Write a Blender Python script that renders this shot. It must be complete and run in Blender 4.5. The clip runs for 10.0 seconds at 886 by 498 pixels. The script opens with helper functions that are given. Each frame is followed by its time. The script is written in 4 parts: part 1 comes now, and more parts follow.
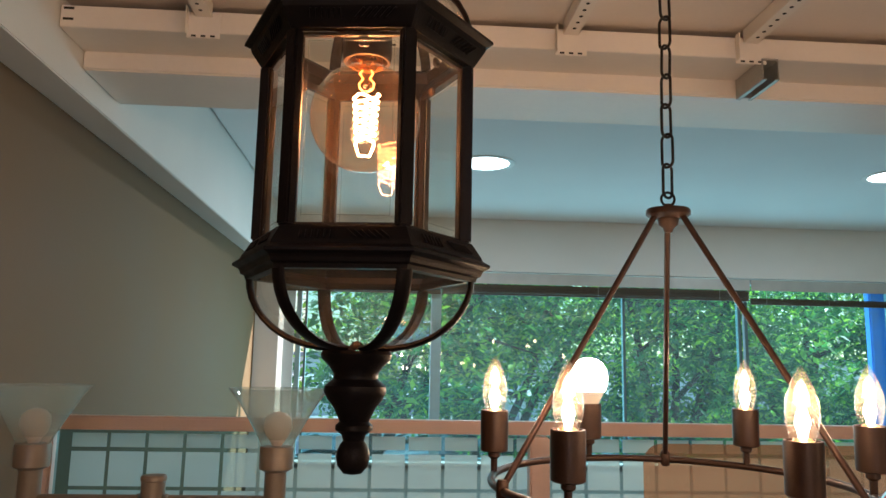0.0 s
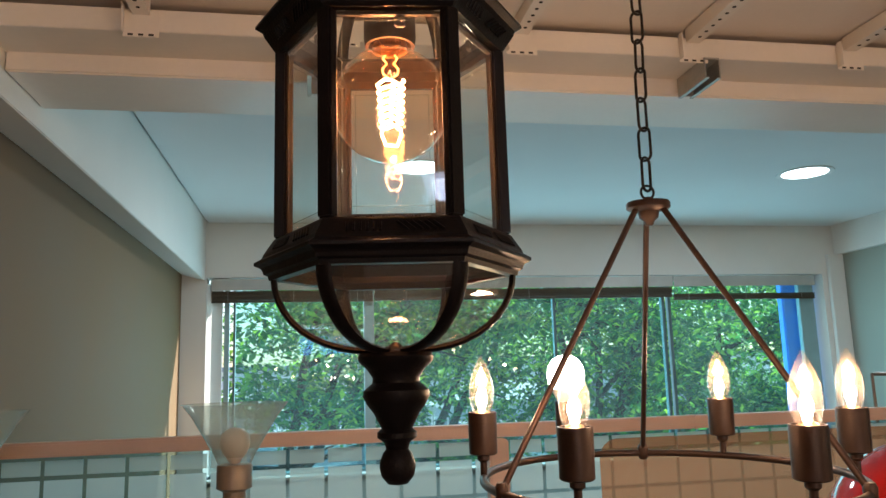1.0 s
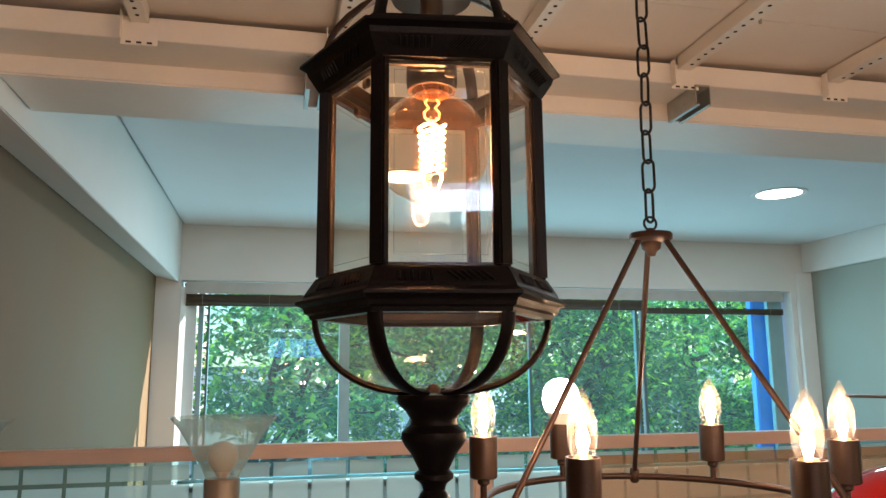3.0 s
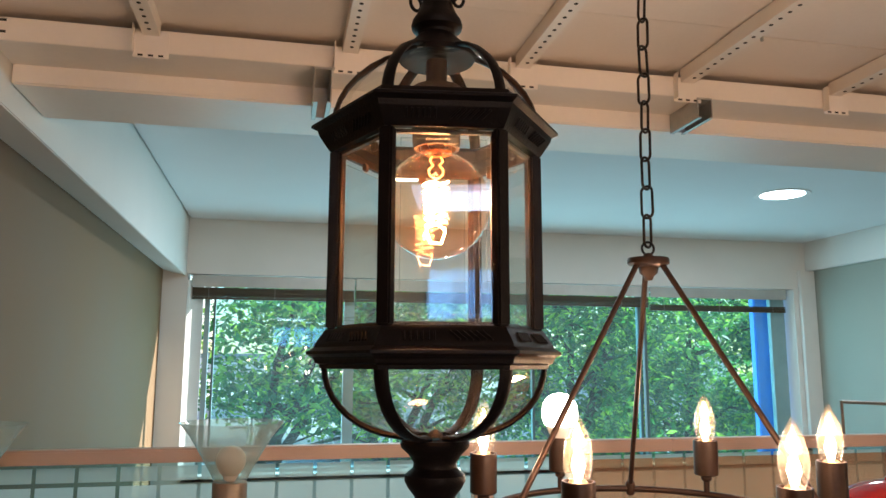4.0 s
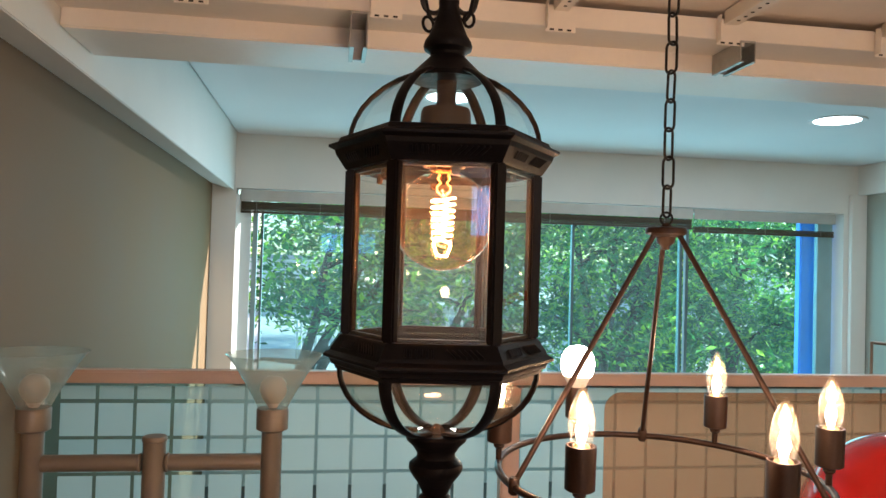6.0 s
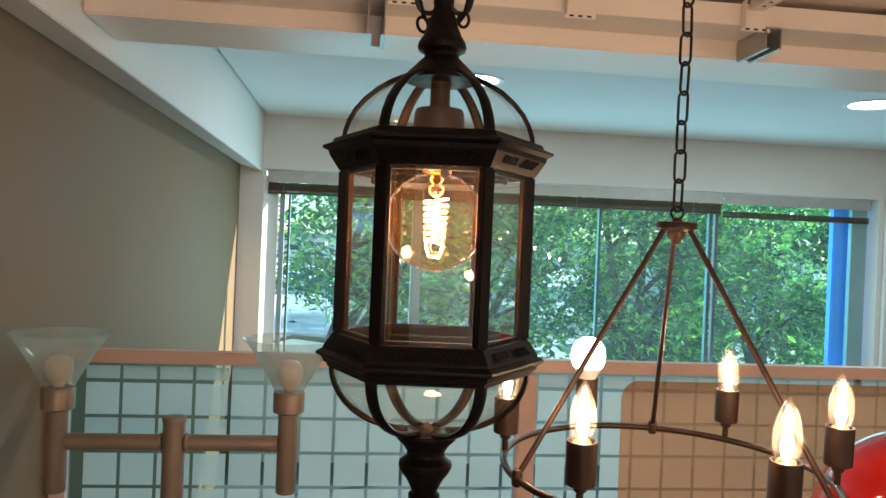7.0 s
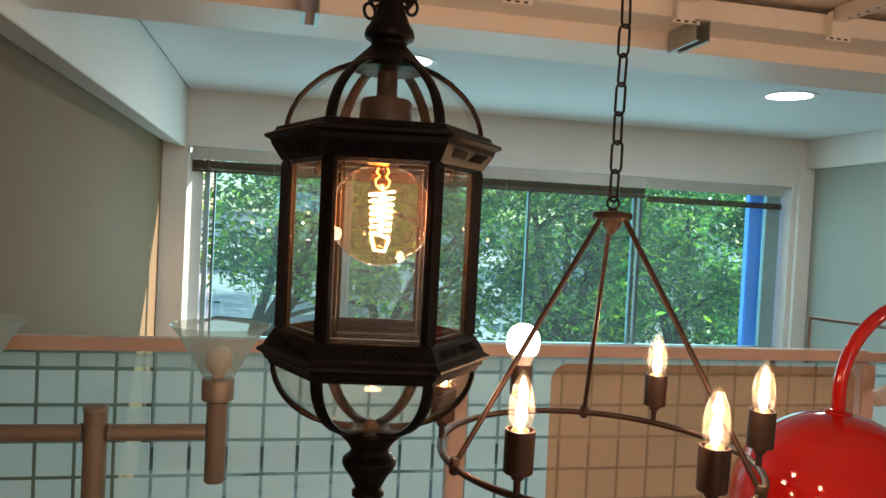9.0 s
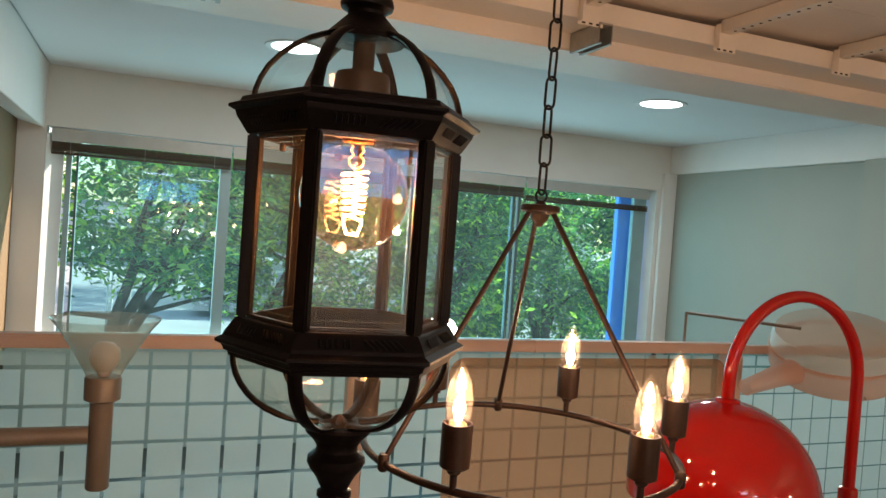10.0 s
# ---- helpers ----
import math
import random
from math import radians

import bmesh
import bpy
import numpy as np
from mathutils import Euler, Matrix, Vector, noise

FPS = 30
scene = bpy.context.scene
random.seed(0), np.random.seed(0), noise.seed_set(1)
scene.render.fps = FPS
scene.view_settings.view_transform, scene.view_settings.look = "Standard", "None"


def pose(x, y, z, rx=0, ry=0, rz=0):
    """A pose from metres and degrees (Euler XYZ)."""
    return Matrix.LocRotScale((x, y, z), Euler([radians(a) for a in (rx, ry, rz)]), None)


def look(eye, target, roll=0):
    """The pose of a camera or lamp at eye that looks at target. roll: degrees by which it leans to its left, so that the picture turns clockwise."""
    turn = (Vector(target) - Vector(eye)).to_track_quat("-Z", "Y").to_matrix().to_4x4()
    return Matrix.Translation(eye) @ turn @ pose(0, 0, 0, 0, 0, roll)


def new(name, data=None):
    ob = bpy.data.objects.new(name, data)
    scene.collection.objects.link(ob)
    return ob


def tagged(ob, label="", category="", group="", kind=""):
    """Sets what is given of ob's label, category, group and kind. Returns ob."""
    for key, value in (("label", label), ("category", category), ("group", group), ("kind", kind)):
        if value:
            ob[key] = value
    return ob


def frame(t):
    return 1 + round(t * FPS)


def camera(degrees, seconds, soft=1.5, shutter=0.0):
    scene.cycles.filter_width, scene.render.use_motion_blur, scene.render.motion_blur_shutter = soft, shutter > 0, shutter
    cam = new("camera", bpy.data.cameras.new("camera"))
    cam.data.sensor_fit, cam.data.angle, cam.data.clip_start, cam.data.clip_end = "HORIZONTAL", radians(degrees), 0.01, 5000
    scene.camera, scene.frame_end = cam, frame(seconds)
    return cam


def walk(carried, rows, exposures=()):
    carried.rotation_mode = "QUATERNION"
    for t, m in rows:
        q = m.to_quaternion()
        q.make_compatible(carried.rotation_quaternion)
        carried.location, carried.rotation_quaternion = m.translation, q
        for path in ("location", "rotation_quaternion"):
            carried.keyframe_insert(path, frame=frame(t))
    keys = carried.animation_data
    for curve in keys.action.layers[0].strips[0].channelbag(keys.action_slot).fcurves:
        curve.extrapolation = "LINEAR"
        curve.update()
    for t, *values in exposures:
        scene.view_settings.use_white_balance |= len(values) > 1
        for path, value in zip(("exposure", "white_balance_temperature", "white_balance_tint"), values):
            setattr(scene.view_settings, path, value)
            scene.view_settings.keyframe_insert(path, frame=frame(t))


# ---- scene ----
cam = camera(61.2, 10.0)
PATH = [
    (0, (-0.0370, -0.0538, 1.5127), (0.0930, 1.9180, 1.8210), 1.09),
    (0.5, (-0.0850, -0.0367, 1.5102), (0.1660, 1.9234, 1.8180), 0.60),
    (1, (-0.1350, -0.0056, 1.5070), (0.2120, 1.9370, 1.8324), -1.68),
    (1.5, (-0.1610, 0.0113, 1.5075), (0.2380, 1.9430, 1.8386), -2.03),
    (2, (-0.1810, 0.0113, 1.5075), (0.2610, 1.9314, 1.8512), -1.46),
    (2.5, (-0.1870, 0.0051, 1.5163), (0.2571, 1.9235, 1.8661), -0.86),
    (3.8, (-0.2050, -0.0487, 1.5809), (0.1959, 1.8872, 1.8830), -0.13),
    (4, (-0.2030, -0.0580, 1.5896), (0.2102, 1.8751, 1.8938), 0.16),
    (4.5, (-0.1930, -0.0768, 1.6201), (0.1869, 1.8745, 1.8386), 0.09),
    (5, (-0.1900, -0.1017, 1.6504), (0.1639, 1.8602, 1.8112), 0.92),
    (5.5, (-0.1850, -0.1173, 1.6720), (0.1319, 1.8536, 1.7950), 1.55),
    (6, (-0.1780, -0.1338, 1.6885), (0.1200, 1.8433, 1.7378), 1.66),
    (7.3, (-0.1330, -0.1505, 1.7161), (0.0780, 1.8383, 1.7076), 2.43),
    (7.5, (-0.1310, -0.1566, 1.7189), (0.0980, 1.8302, 1.7124), 2.32),
    (8, (-0.1360, -0.1568, 1.7239), (0.1000, 1.8290, 1.6903), 2.51),
    (8.5, (-0.1370, -0.1449, 1.7282), (0.1390, 1.8350, 1.6645), 2.88),
    (9, (-0.1580, -0.1268, 1.7247), (0.2540, 1.8296, 1.6713), 2.87),
    (9.5, (-0.2100, -0.0885, 1.7168), (0.3851, 1.8201, 1.6621), 3.52),
    (10, (-0.2460, -0.0653, 1.7074), (0.4989, 1.7904, 1.6653), 4.10),
]
walk(cam, [(t, look(eye, target, roll)) for t, eye, target, roll in PATH],
     exposures=[(0, 1.06, 6420, 12), (1, 1.10, 6430, 12), (2.5, 1.28, 6480, 13), (5.5, 1.40, 6450, 12), (7.5, 1.38, 6520, 12), (8.5, 1.21, 6900, 14), (10, 1.06, 7130, 16)])

# ---- light ----
world = bpy.data.worlds.new("sky")
scene.world = world
world.use_nodes = True
wn = world.node_tree.nodes
sky = wn.new("ShaderNodeTexSky")
sky.sky_type, sky.sun_disc = "NISHITA", False
sky.sun_elevation, sky.sun_rotation = radians(29), radians(69.5)
world.node_tree.links.new(sky.outputs[0], wn["Background"].inputs[0])
wn["Background"].inputs[1].default_value = 0.15


def lamp(name, kind, m, energy, color, size=0.1, size_y=None, radius=0.02):
    data = bpy.data.lights.new(name, kind)
    data.energy, data.color = energy, color
    if kind == "AREA":
        data.size = size
        if size_y:
            data.shape, data.size_y = "RECTANGLE", size_y
    elif kind == "POINT":
        data.shadow_soft_size = radius
    ob = new(name, data)
    ob.matrix_world = m
    return ob


sun = lamp("sun", "SUN", look((0, 0, 0), (-3.0, -1.12, -1.8)), 5.0, (1.0, 0.96, 0.90))
sun.data.angle = radians(0.5)

WARM, COOL = (1.0, 0.62, 0.33), (0.62, 0.88, 1.0)
# daylight that comes in through the large window
lamp("window_daylight", "AREA", look((1.65, 6.15, 1.5), (1.65, 0, 1.4)), 33, (0.46, 0.85, 1.0), 4.9, 1.4)
# the shop's own lamps behind the camera: many warm bulbs and two cool ceiling panels
for x, y, z, e in ((0.15, -2.2, 1.70, 17), (3.2, -1.2, 1.60, 19), (0.6, -3.9, 1.8, 19)):
    lamp("shop_bulbs", "POINT", pose(x, y, z), e, (1.0, 0.66, 0.42), radius=0.016)
for x, y in ((-0.05, -2.5), (0.75, -3.6)):
    lamp("panel_light", "AREA", look((x, y, 2.385), (x, y + 0.001, 0)), 3.2, (0.62, 0.76, 1.0), 0.46)


# ---- materials ----
def nodes_of(name):
    mat = bpy.data.materials.new(name)
    mat.use_nodes = True
    return mat, mat.node_tree.nodes, mat.node_tree.links, mat.node_tree.nodes["Principled BSDF"]


def surface(name, color, rough=0.6, metal=0.0, dark=0.8, scale=6.0, fine=120.0, bump=0.1, coat=0.0, spread=0.12, per_piece=0.0, spec=0.5):
    """A painted, cast or wooden surface with variation at two scales and a fine relief."""
    mat, n, l, b = nodes_of(name)
    tc = n.new("ShaderNodeTexCoord")
    big, small = n.new("ShaderNodeTexNoise"), n.new("ShaderNodeTexNoise")
    big.inputs["Scale"].default_value, big.inputs["Detail"].default_value = scale, 5
    small.inputs["Scale"].default_value, small.inputs["Detail"].default_value = fine, 3
    for t in (big, small):
        l.new(tc.outputs["Object"], t.inputs["Vector"])
    add = n.new("ShaderNodeMath")
    add.operation = "MULTIPLY_ADD"
    add.inputs[1].default_value = 0.35
    l.new(small.outputs["Fac"], add.inputs[0])
    l.new(big.outputs["Fac"], add.inputs[2])
    ramp = n.new("ShaderNodeValToRGB")
    ramp.color_ramp.elements[0].position, ramp.color_ramp.elements[1].position = 0.45, 0.92
    ramp.color_ramp.elements[0].color = (*[c * dark for c in color], 1)
    ramp.color_ramp.elements[1].color = (*color, 1)
    l.new(add.outputs[0], ramp.inputs[0])
    if per_piece:
        info, hsv, rng = n.new("ShaderNodeObjectInfo"), n.new("ShaderNodeHueSaturation"), n.new("ShaderNodeMapRange")
        rng.inputs["To Min"].default_value, rng.inputs["To Max"].default_value = 1 - per_piece, 1 + per_piece
        l.new(info.outputs["Random"], rng.inputs["Value"])
        l.new(rng.outputs[0], hsv.inputs["Value"])
        l.new(ramp.outputs[0], hsv.inputs["Color"])
        l.new(hsv.outputs[0], b.inputs["Base Color"])
    else:
        l.new(ramp.outputs[0], b.inputs["Base Color"])
    rr = n.new("ShaderNodeMapRange")
    rr.inputs["To Min"].default_value, rr.inputs["To Max"].default_value = max(0.02, rough - spread), min(1, rough + spread)
    l.new(big.outputs["Fac"], rr.inputs["Value"])
    l.new(rr.outputs[0], b.inputs["Roughness"])
    b.inputs["Metallic"].default_value = metal
    b.inputs["Coat Weight"].default_value = coat
    b.inputs["Specular IOR Level"].default_value = spec
    if bump:
        bp = n.new("ShaderNodeBump")
        bp.inputs["Strength"].default_value, bp.inputs["Distance"].default_value = bump, 0.002
        l.new(small.outputs["Fac"], bp.inputs["Height"])
        l.new(bp.outputs[0], b.inputs["Normal"])
    return mat


def glass(name, tint=(1, 1, 1), ior=1.5, rough=0.0, frost=0.0, frost_color=(0.8, 0.8, 0.8), smear=0.0):
    """A thin sheet: light goes straight through, Fresnel drives the gloss; frost adds a share of scattering film."""
    mat, n, l, b = nodes_of(name)
    n.remove(b)
    out = n["Material Output"]
    tr, gl, fr, mx = n.new("ShaderNodeBsdfTransparent"), n.new("ShaderNodeBsdfGlossy"), n.new("ShaderNodeLayerWeight"), n.new("ShaderNodeMixShader")
    pw, ma = n.new("ShaderNodeMath"), n.new("ShaderNodeMath")
    pw.operation, ma.operation = "POWER", "MULTIPLY_ADD"
    r0 = ((ior - 1) / (ior + 1)) ** 2
    pw.inputs[1].default_value, ma.inputs[1].default_value, ma.inputs[2].default_value = 5, 1 - r0, r0
    tr.inputs[0].default_value = (*tint, 1)
    gl.inputs["Roughness"].default_value = rough
    fr.inputs["Blend"].default_value = 0.5
    l.new(fr.outputs["Facing"], pw.inputs[0])
    l.new(pw.outputs[0], ma.inputs[0])
    l.new(ma.outputs[0], mx.inputs[0])
    l.new(tr.outputs[0], mx.inputs[1])
    l.new(gl.outputs[0], mx.inputs[2])
    last = mx
    if frost or smear:
        df, tl, both, mix = n.new("ShaderNodeBsdfDiffuse"), n.new("ShaderNodeBsdfTranslucent"), n.new("ShaderNodeMixShader"), n.new("ShaderNodeMixShader")
        df.inputs[0].default_value = tl.inputs[0].default_value = (*frost_color, 1)
        l.new(df.outputs[0], both.inputs[1])
        l.new(tl.outputs[0], both.inputs[2])
        mix.inputs[0].default_value = frost
        if smear:
            ns, rg = n.new("ShaderNodeTexNoise"), n.new("ShaderNodeMapRange")
            ns.inputs["Scale"].default_value, ns.inputs["Detail"].default_value = 14, 6
            rg.inputs["From Min"].default_value, rg.inputs["From Max"].default_value = 0.35, 0.75
            rg.inputs["To Min"].default_value, rg.inputs["To Max"].default_value = frost, frost + smear
            tc = n.new("ShaderNodeTexCoord")
            l.new(tc.outputs["Object"], ns.inputs["Vector"])
            l.new(ns.outputs["Fac"], rg.inputs["Value"])
            l.new(rg.outputs[0], mix.inputs[0])
        l.new(mx.outputs[0], mix.inputs[1])
        l.new(both.outputs[0], mix.inputs[2])
        last = mix
    l.new(last.outputs[0], out.inputs[0])
    return mat


def glow(name, color, strength):
    mat, n, l, b = nodes_of(name)
    b.inputs["Base Color"].default_value = (*color, 1)
    b.inputs["Emission Color"].default_value = (*color, 1)
    b.inputs["Emission Strength"].default_value = strength
    return mat


# west wall: darker than its own beige, the wall's shade is in this colour
M_WALL_SHADED = surface("shaded_olive_paint", (0.204, 0.124, 0.058), 0.8, dark=0.9, scale=1.5, fine=180, bump=0.15)
M_WALL_PALE = surface("pale_wall_paint", (0.34, 0.37, 0.32), 0.8, dark=0.92, scale=1.5, fine=180, bump=0.12)
M_WHITE = surface("white_wall_paint", (0.78, 0.77, 0.73), 0.75, dark=0.93, scale=2, fine=200, bump=0.1)
M_CEIL = surface("white_ceiling_paint", (0.74, 0.76, 0.76), 0.85, dark=0.94, scale=1.2, fine=220, bump=0.08)
M_DECK = surface("cream_deck_paint", (0.82, 0.75, 0.69), 0.7, dark=0.92, scale=1.7, fine=90, bump=0.12)
M_STEEL = surface("cream_enamelled_steel", (0.82, 0.76, 0.69), 0.45, dark=0.92, scale=3, fine=60, bump=0.05)
M_CLIP = surface("galvanised_steel", (0.48, 0.47, 0.44), 0.42, 0.6, dark=0.75, scale=30, fine=200, bump=0.08)
M_HOLE = surface("dark_hole", (0.03, 0.028, 0.025), 0.9, bump=0)
M_IRON = surface("black_bronze_cast_metal", (0.007, 0.005, 0.0055), 0.46, 0.0, dark=0.6, scale=35, fine=420, bump=0.2, spread=0.12, spec=0.12)
M_BRONZE = surface("oil_rubbed_bronze", (0.050, 0.025, 0.017), 0.45, 0.45, dark=0.6, scale=30, fine=300, bump=0.12)
M_BEAD = surface("dark_copper_bead", (0.013, 0.0065, 0.0045), 0.5, 0.2, dark=0.6, scale=40, fine=300, bump=0.1, spec=0.2)
M_CHAIN = surface("dark_chain_steel", (0.030, 0.025, 0.023), 0.4, 0.7, dark=0.6, scale=40, fine=300, bump=0.1)
M_SOCKET = surface("brown_lampholder", (0.050, 0.028, 0.018), 0.5, 0.1, dark=0.7, scale=40, bump=0.05)
M_BRASS = surface("brass_cap", (0.75, 0.45, 0.20), 0.3, 0.9, dark=0.8, scale=50, bump=0.03)
M_LAMP_PAINT = surface("taupe_satin_metal", (0.25, 0.20, 0.155), 0.42, 0.25, dark=0.85, scale=14, fine=260, bump=0.05)
M_RAIL = surface("pinkish_cream_lacquer", (0.66, 0.48, 0.40), 0.5, dark=0.88, scale=5, fine=140, bump=0.08)
M_RED = surface("red_gloss_enamel", (0.43, 0.008, 0.007), 0.07, 0.0, dark=0.9, scale=4, fine=50, bump=0.015, coat=0.2, spread=0.05)
M_BLIND = surface("olive_brown_slat", (0.085, 0.060, 0.032), 0.6, dark=0.7, scale=9, bump=0.05, per_piece=0.25)
M_HEAD = surface("grey_headrail", (0.50, 0.50, 0.47), 0.45, 0.2, dark=0.85, scale=9, bump=0.03)
M_FRAME = surface("pale_aluminium", (0.30, 0.46, 0.48), 0.4, 0.2, dark=0.85, scale=8, bump=0.03)
M_SEAL = surface("grey_green_glazing_seal", (0.10, 0.17, 0.18), 0.5, 0.1, dark=0.85, scale=8, bump=0.03)
M_BLUE = surface("blue_painted_steel", (0.012, 0.22, 0.80), 0.4, dark=0.85, scale=3, bump=0.04)
M_FLOOR = surface("grey_floor_tile", (0.12, 0.115, 0.11), 0.5, dark=0.85, scale=3, bump=0.05)
M_TRIM = surface("white_trim_ring", (0.80, 0.80, 0.78), 0.4, dark=0.95, bump=0.0)
M_BULBOPAL = surface("pinkish_opal_bulb", (0.75, 0.58, 0.50), 0.3, dark=0.95, bump=0.0)
G_ORANGE = glass("orange_acrylic", (0.96, 0.70, 0.54), 1.45, 0.08, 0.30, (0.56, 0.31, 0.19))
M_PINK = glass("translucent_pink_acrylic", (1.0, 0.82, 0.74), 1.45, 0.1, 0.48, (0.85, 0.58, 0.47))
G_PALE = glass("pale_cover_acrylic", (0.93, 0.93, 0.90), 1.4, 0.15, 0.45, (0.78, 0.70, 0.62))
M_CANVAS = surface("white_canvas", (0.82, 0.83, 0.82), 0.8, dark=0.9, scale=2, fine=60, bump=0.15)
M_GROUND = surface("sunlit_pale_paving", (0.50, 0.51, 0.52), 0.85, dark=0.8, scale=0.6, fine=20, bump=0.2)
M_BARK = surface("dark_bark", (0.055, 0.043, 0.034), 0.9, dark=0.5, scale=6, fine=40, bump=0.6)
M_FAR = surface("white_render", (0.72, 0.74, 0.76), 0.8, dark=0.85, scale=0.5, bump=0.1)
M_ROOF = surface("grey_far_roof", (0.30, 0.33, 0.38), 0.7, dark=0.8, scale=1, bump=0.1)

G_CLEAR = glass("clear_bevelled_glass", (0.97, 0.985, 0.97), 1.5, smear=0.004, frost=0.001)
G_BEVEL = glass("ground_bevel_edge", (0.9, 0.95, 0.92), 1.6, 0.1, 0.10, (0.85, 0.9, 0.88))
G_OLD = glass("smoky_bowl_glass", (0.93, 0.95, 0.92), 1.55, smear=0.02, frost=0.012, frost_color=(0.8, 0.8, 0.75))
G_WINDOW = glass("greenish_window_glass", (0.74, 0.97, 0.98), 1.5, frost=0.012, smear=0.012, frost_color=(0.75, 0.95, 0.95))
G_BALUSTER = glass("balustrade_glass", (0.62, 0.78, 0.81), 1.45)
G_FILM = glass("frosted_film", (0.90, 0.91, 0.87), 1.3, 0.3, 0.50, (0.66, 0.81, 0.81))
G_AMBER = glass("amber_bulb_glass", (1.0, 0.84, 0.68), 1.5, frost=0.004, smear=0.007, frost_color=(1.0, 0.55, 0.25))
G_BULB = glass("clear_candle_glass", (1.0, 0.97, 0.93), 1.5, frost=0.018, smear=0.010, frost_color=(1, 0.88, 0.76))
G_SHADE = glass("ribbed_shade_glass", (0.92, 0.94, 0.91), 1.5, 0.06, 0.19, (0.74, 0.79, 0.75), smear=0.08)
E_FILAMENT = glow("hot_filament", (1.0, 0.46, 0.25), 42)
E_CANDLE = glow("hot_candle_filament", (1.0, 0.84, 0.68), 24)
E_LED = glow("white_led_dome", (1.0, 0.93, 0.80), 9)
E_DOWN = glow("downlight_diffuser", (0.80, 0.95, 1.0), 4.0)
E_SKY = glow("pale_blue_sky", (0.42, 0.56, 1.0), 2.0)
E_PANEL = glow("cool_panel_diffuser", (0.60, 0.72, 1.0), 2.6)
E_SHOP = glow("warm_shop_bulb", (1.0, 0.68, 0.36), 16)


def foliage():
    mat, n, l, b = nodes_of("leaf_green")
    geo, ramp = n.new("ShaderNodeNewGeometry"), n.new("ShaderNodeValToRGB")
    ramp.color_ramp.elements[0].color = (0.018, 0.085, 0.050, 1)
    ramp.color_ramp.elements[1].color = (0.34, 0.54, 0.11, 1)
    mid = ramp.color_ramp.elements.new(0.6)
    mid.color = (0.055, 0.20, 0.105, 1)
    l.new(geo.outputs["Random Per Island"], ramp.inputs[0])
    l.new(ramp.outputs[0], b.inputs["Base Color"])
    b.inputs["Roughness"].default_value = 0.45
    tl, mx = n.new("ShaderNodeBsdfTranslucent"), n.new("ShaderNodeMixShader")
    bright = n.new("ShaderNodeMix")
    bright.data_type, bright.blend_type = "RGBA", "MULTIPLY"
    bright.inputs[0].default_value = 1.0
    l.new(ramp.outputs[0], bright.inputs[6])
    bright.inputs[7].default_value = (1.8, 2.0, 0.8, 1)
    l.new(bright.outputs[2], tl.inputs[0])
    mx.inputs[0].default_value = 0.5
    l.new(b.outputs[0], mx.inputs[1])
    l.new(tl.outputs[0], mx.inputs[2])
    l.new(mx.outputs[0], n["Material Output"].inputs[0])
    return mat


M_LEAF = foliage()


# ---- mesh tools ----
def finish(name, bm, material, smooth=False):
    bmesh.ops.recalc_face_normals(bm, faces=bm.faces)
    me = bpy.data.meshes.new(name)
    bm.to_mesh(me)
    bm.free()
    me.materials.append(material)
    if smooth:
        for p in me.polygons:
            p.use_smooth = True
        me.set_sharp_from_angle(angle=radians(40))
    return me


def part(name, bm, material, parent=None, label="", m=None, smooth=False):
    """Links a bmesh (or a mesh that is shared) as one object under a thing or a part."""
    me = bm if isinstance(bm, bpy.types.Mesh) else finish(name, bm, material, smooth)
    ob = new(name, me)
    if parent:
        ob.parent = parent
    if m is not None:
        ob.matrix_basis = m
    return tagged(ob, label)


def thing(name, m, label, category, group=""):
    ob = new(name)
    ob.empty_display_size = 0.05
    ob.matrix_basis = m
    return tagged(ob, label, category, group)


def box(bm, x0, x1, y0, y1, z0, z1, bevel=0.0):
    vs = [bm.verts.new((x, y, z)) for z in (z0, z1) for x, y in ((x0, y0), (x1, y0), (x1, y1), (x0, y1))]
    fs = [bm.faces.new([vs[i] for i in f]) for f in ((3, 2, 1, 0), (4, 5, 6, 7), (0, 1, 5, 4), (1, 2, 6, 5), (2, 3, 7, 6), (3, 0, 4, 7))]
    if bevel:
        bmesh.ops.bevel(bm, geom=list({e for f in fs for e in f.edges}), offset=bevel, segments=2, affect="EDGES")
    return bm


def boxm(*a, bevel=0.0):
    return box(bmesh.new(), *a, bevel=bevel)


def lathe(bm, profile, segs=24, closed=False, phase=0.0, span=None):
    """Turns (radius, z) points about the z axis; segs=6 gives a hexagonal form; span turns a few steps only."""
    steps = segs if span is None else span + 1
    rows = []
    for r, z in profile:
        if r < 1e-6:
            rows.append([bm.verts.new((0, 0, z))] * steps)
        else:
            rows.append([bm.verts.new((r * math.cos(phase + 2 * math.pi * i / segs), r * math.sin(phase + 2 * math.pi * i / segs), z)) for i in range(steps)])
    pairs = list(zip(rows, rows[1:])) + ([(rows[-1], rows[0])] if closed else [])
    for a, b in pairs:
        for i in range(segs if span is None else span):
            j = (i + 1) % steps
            q = []
            for v in (a[i], a[j], b[j], b[i]):
                if v not in q:
                    q.append(v)
            if len(q) > 2:
                bm.faces.new(q)
    return bm


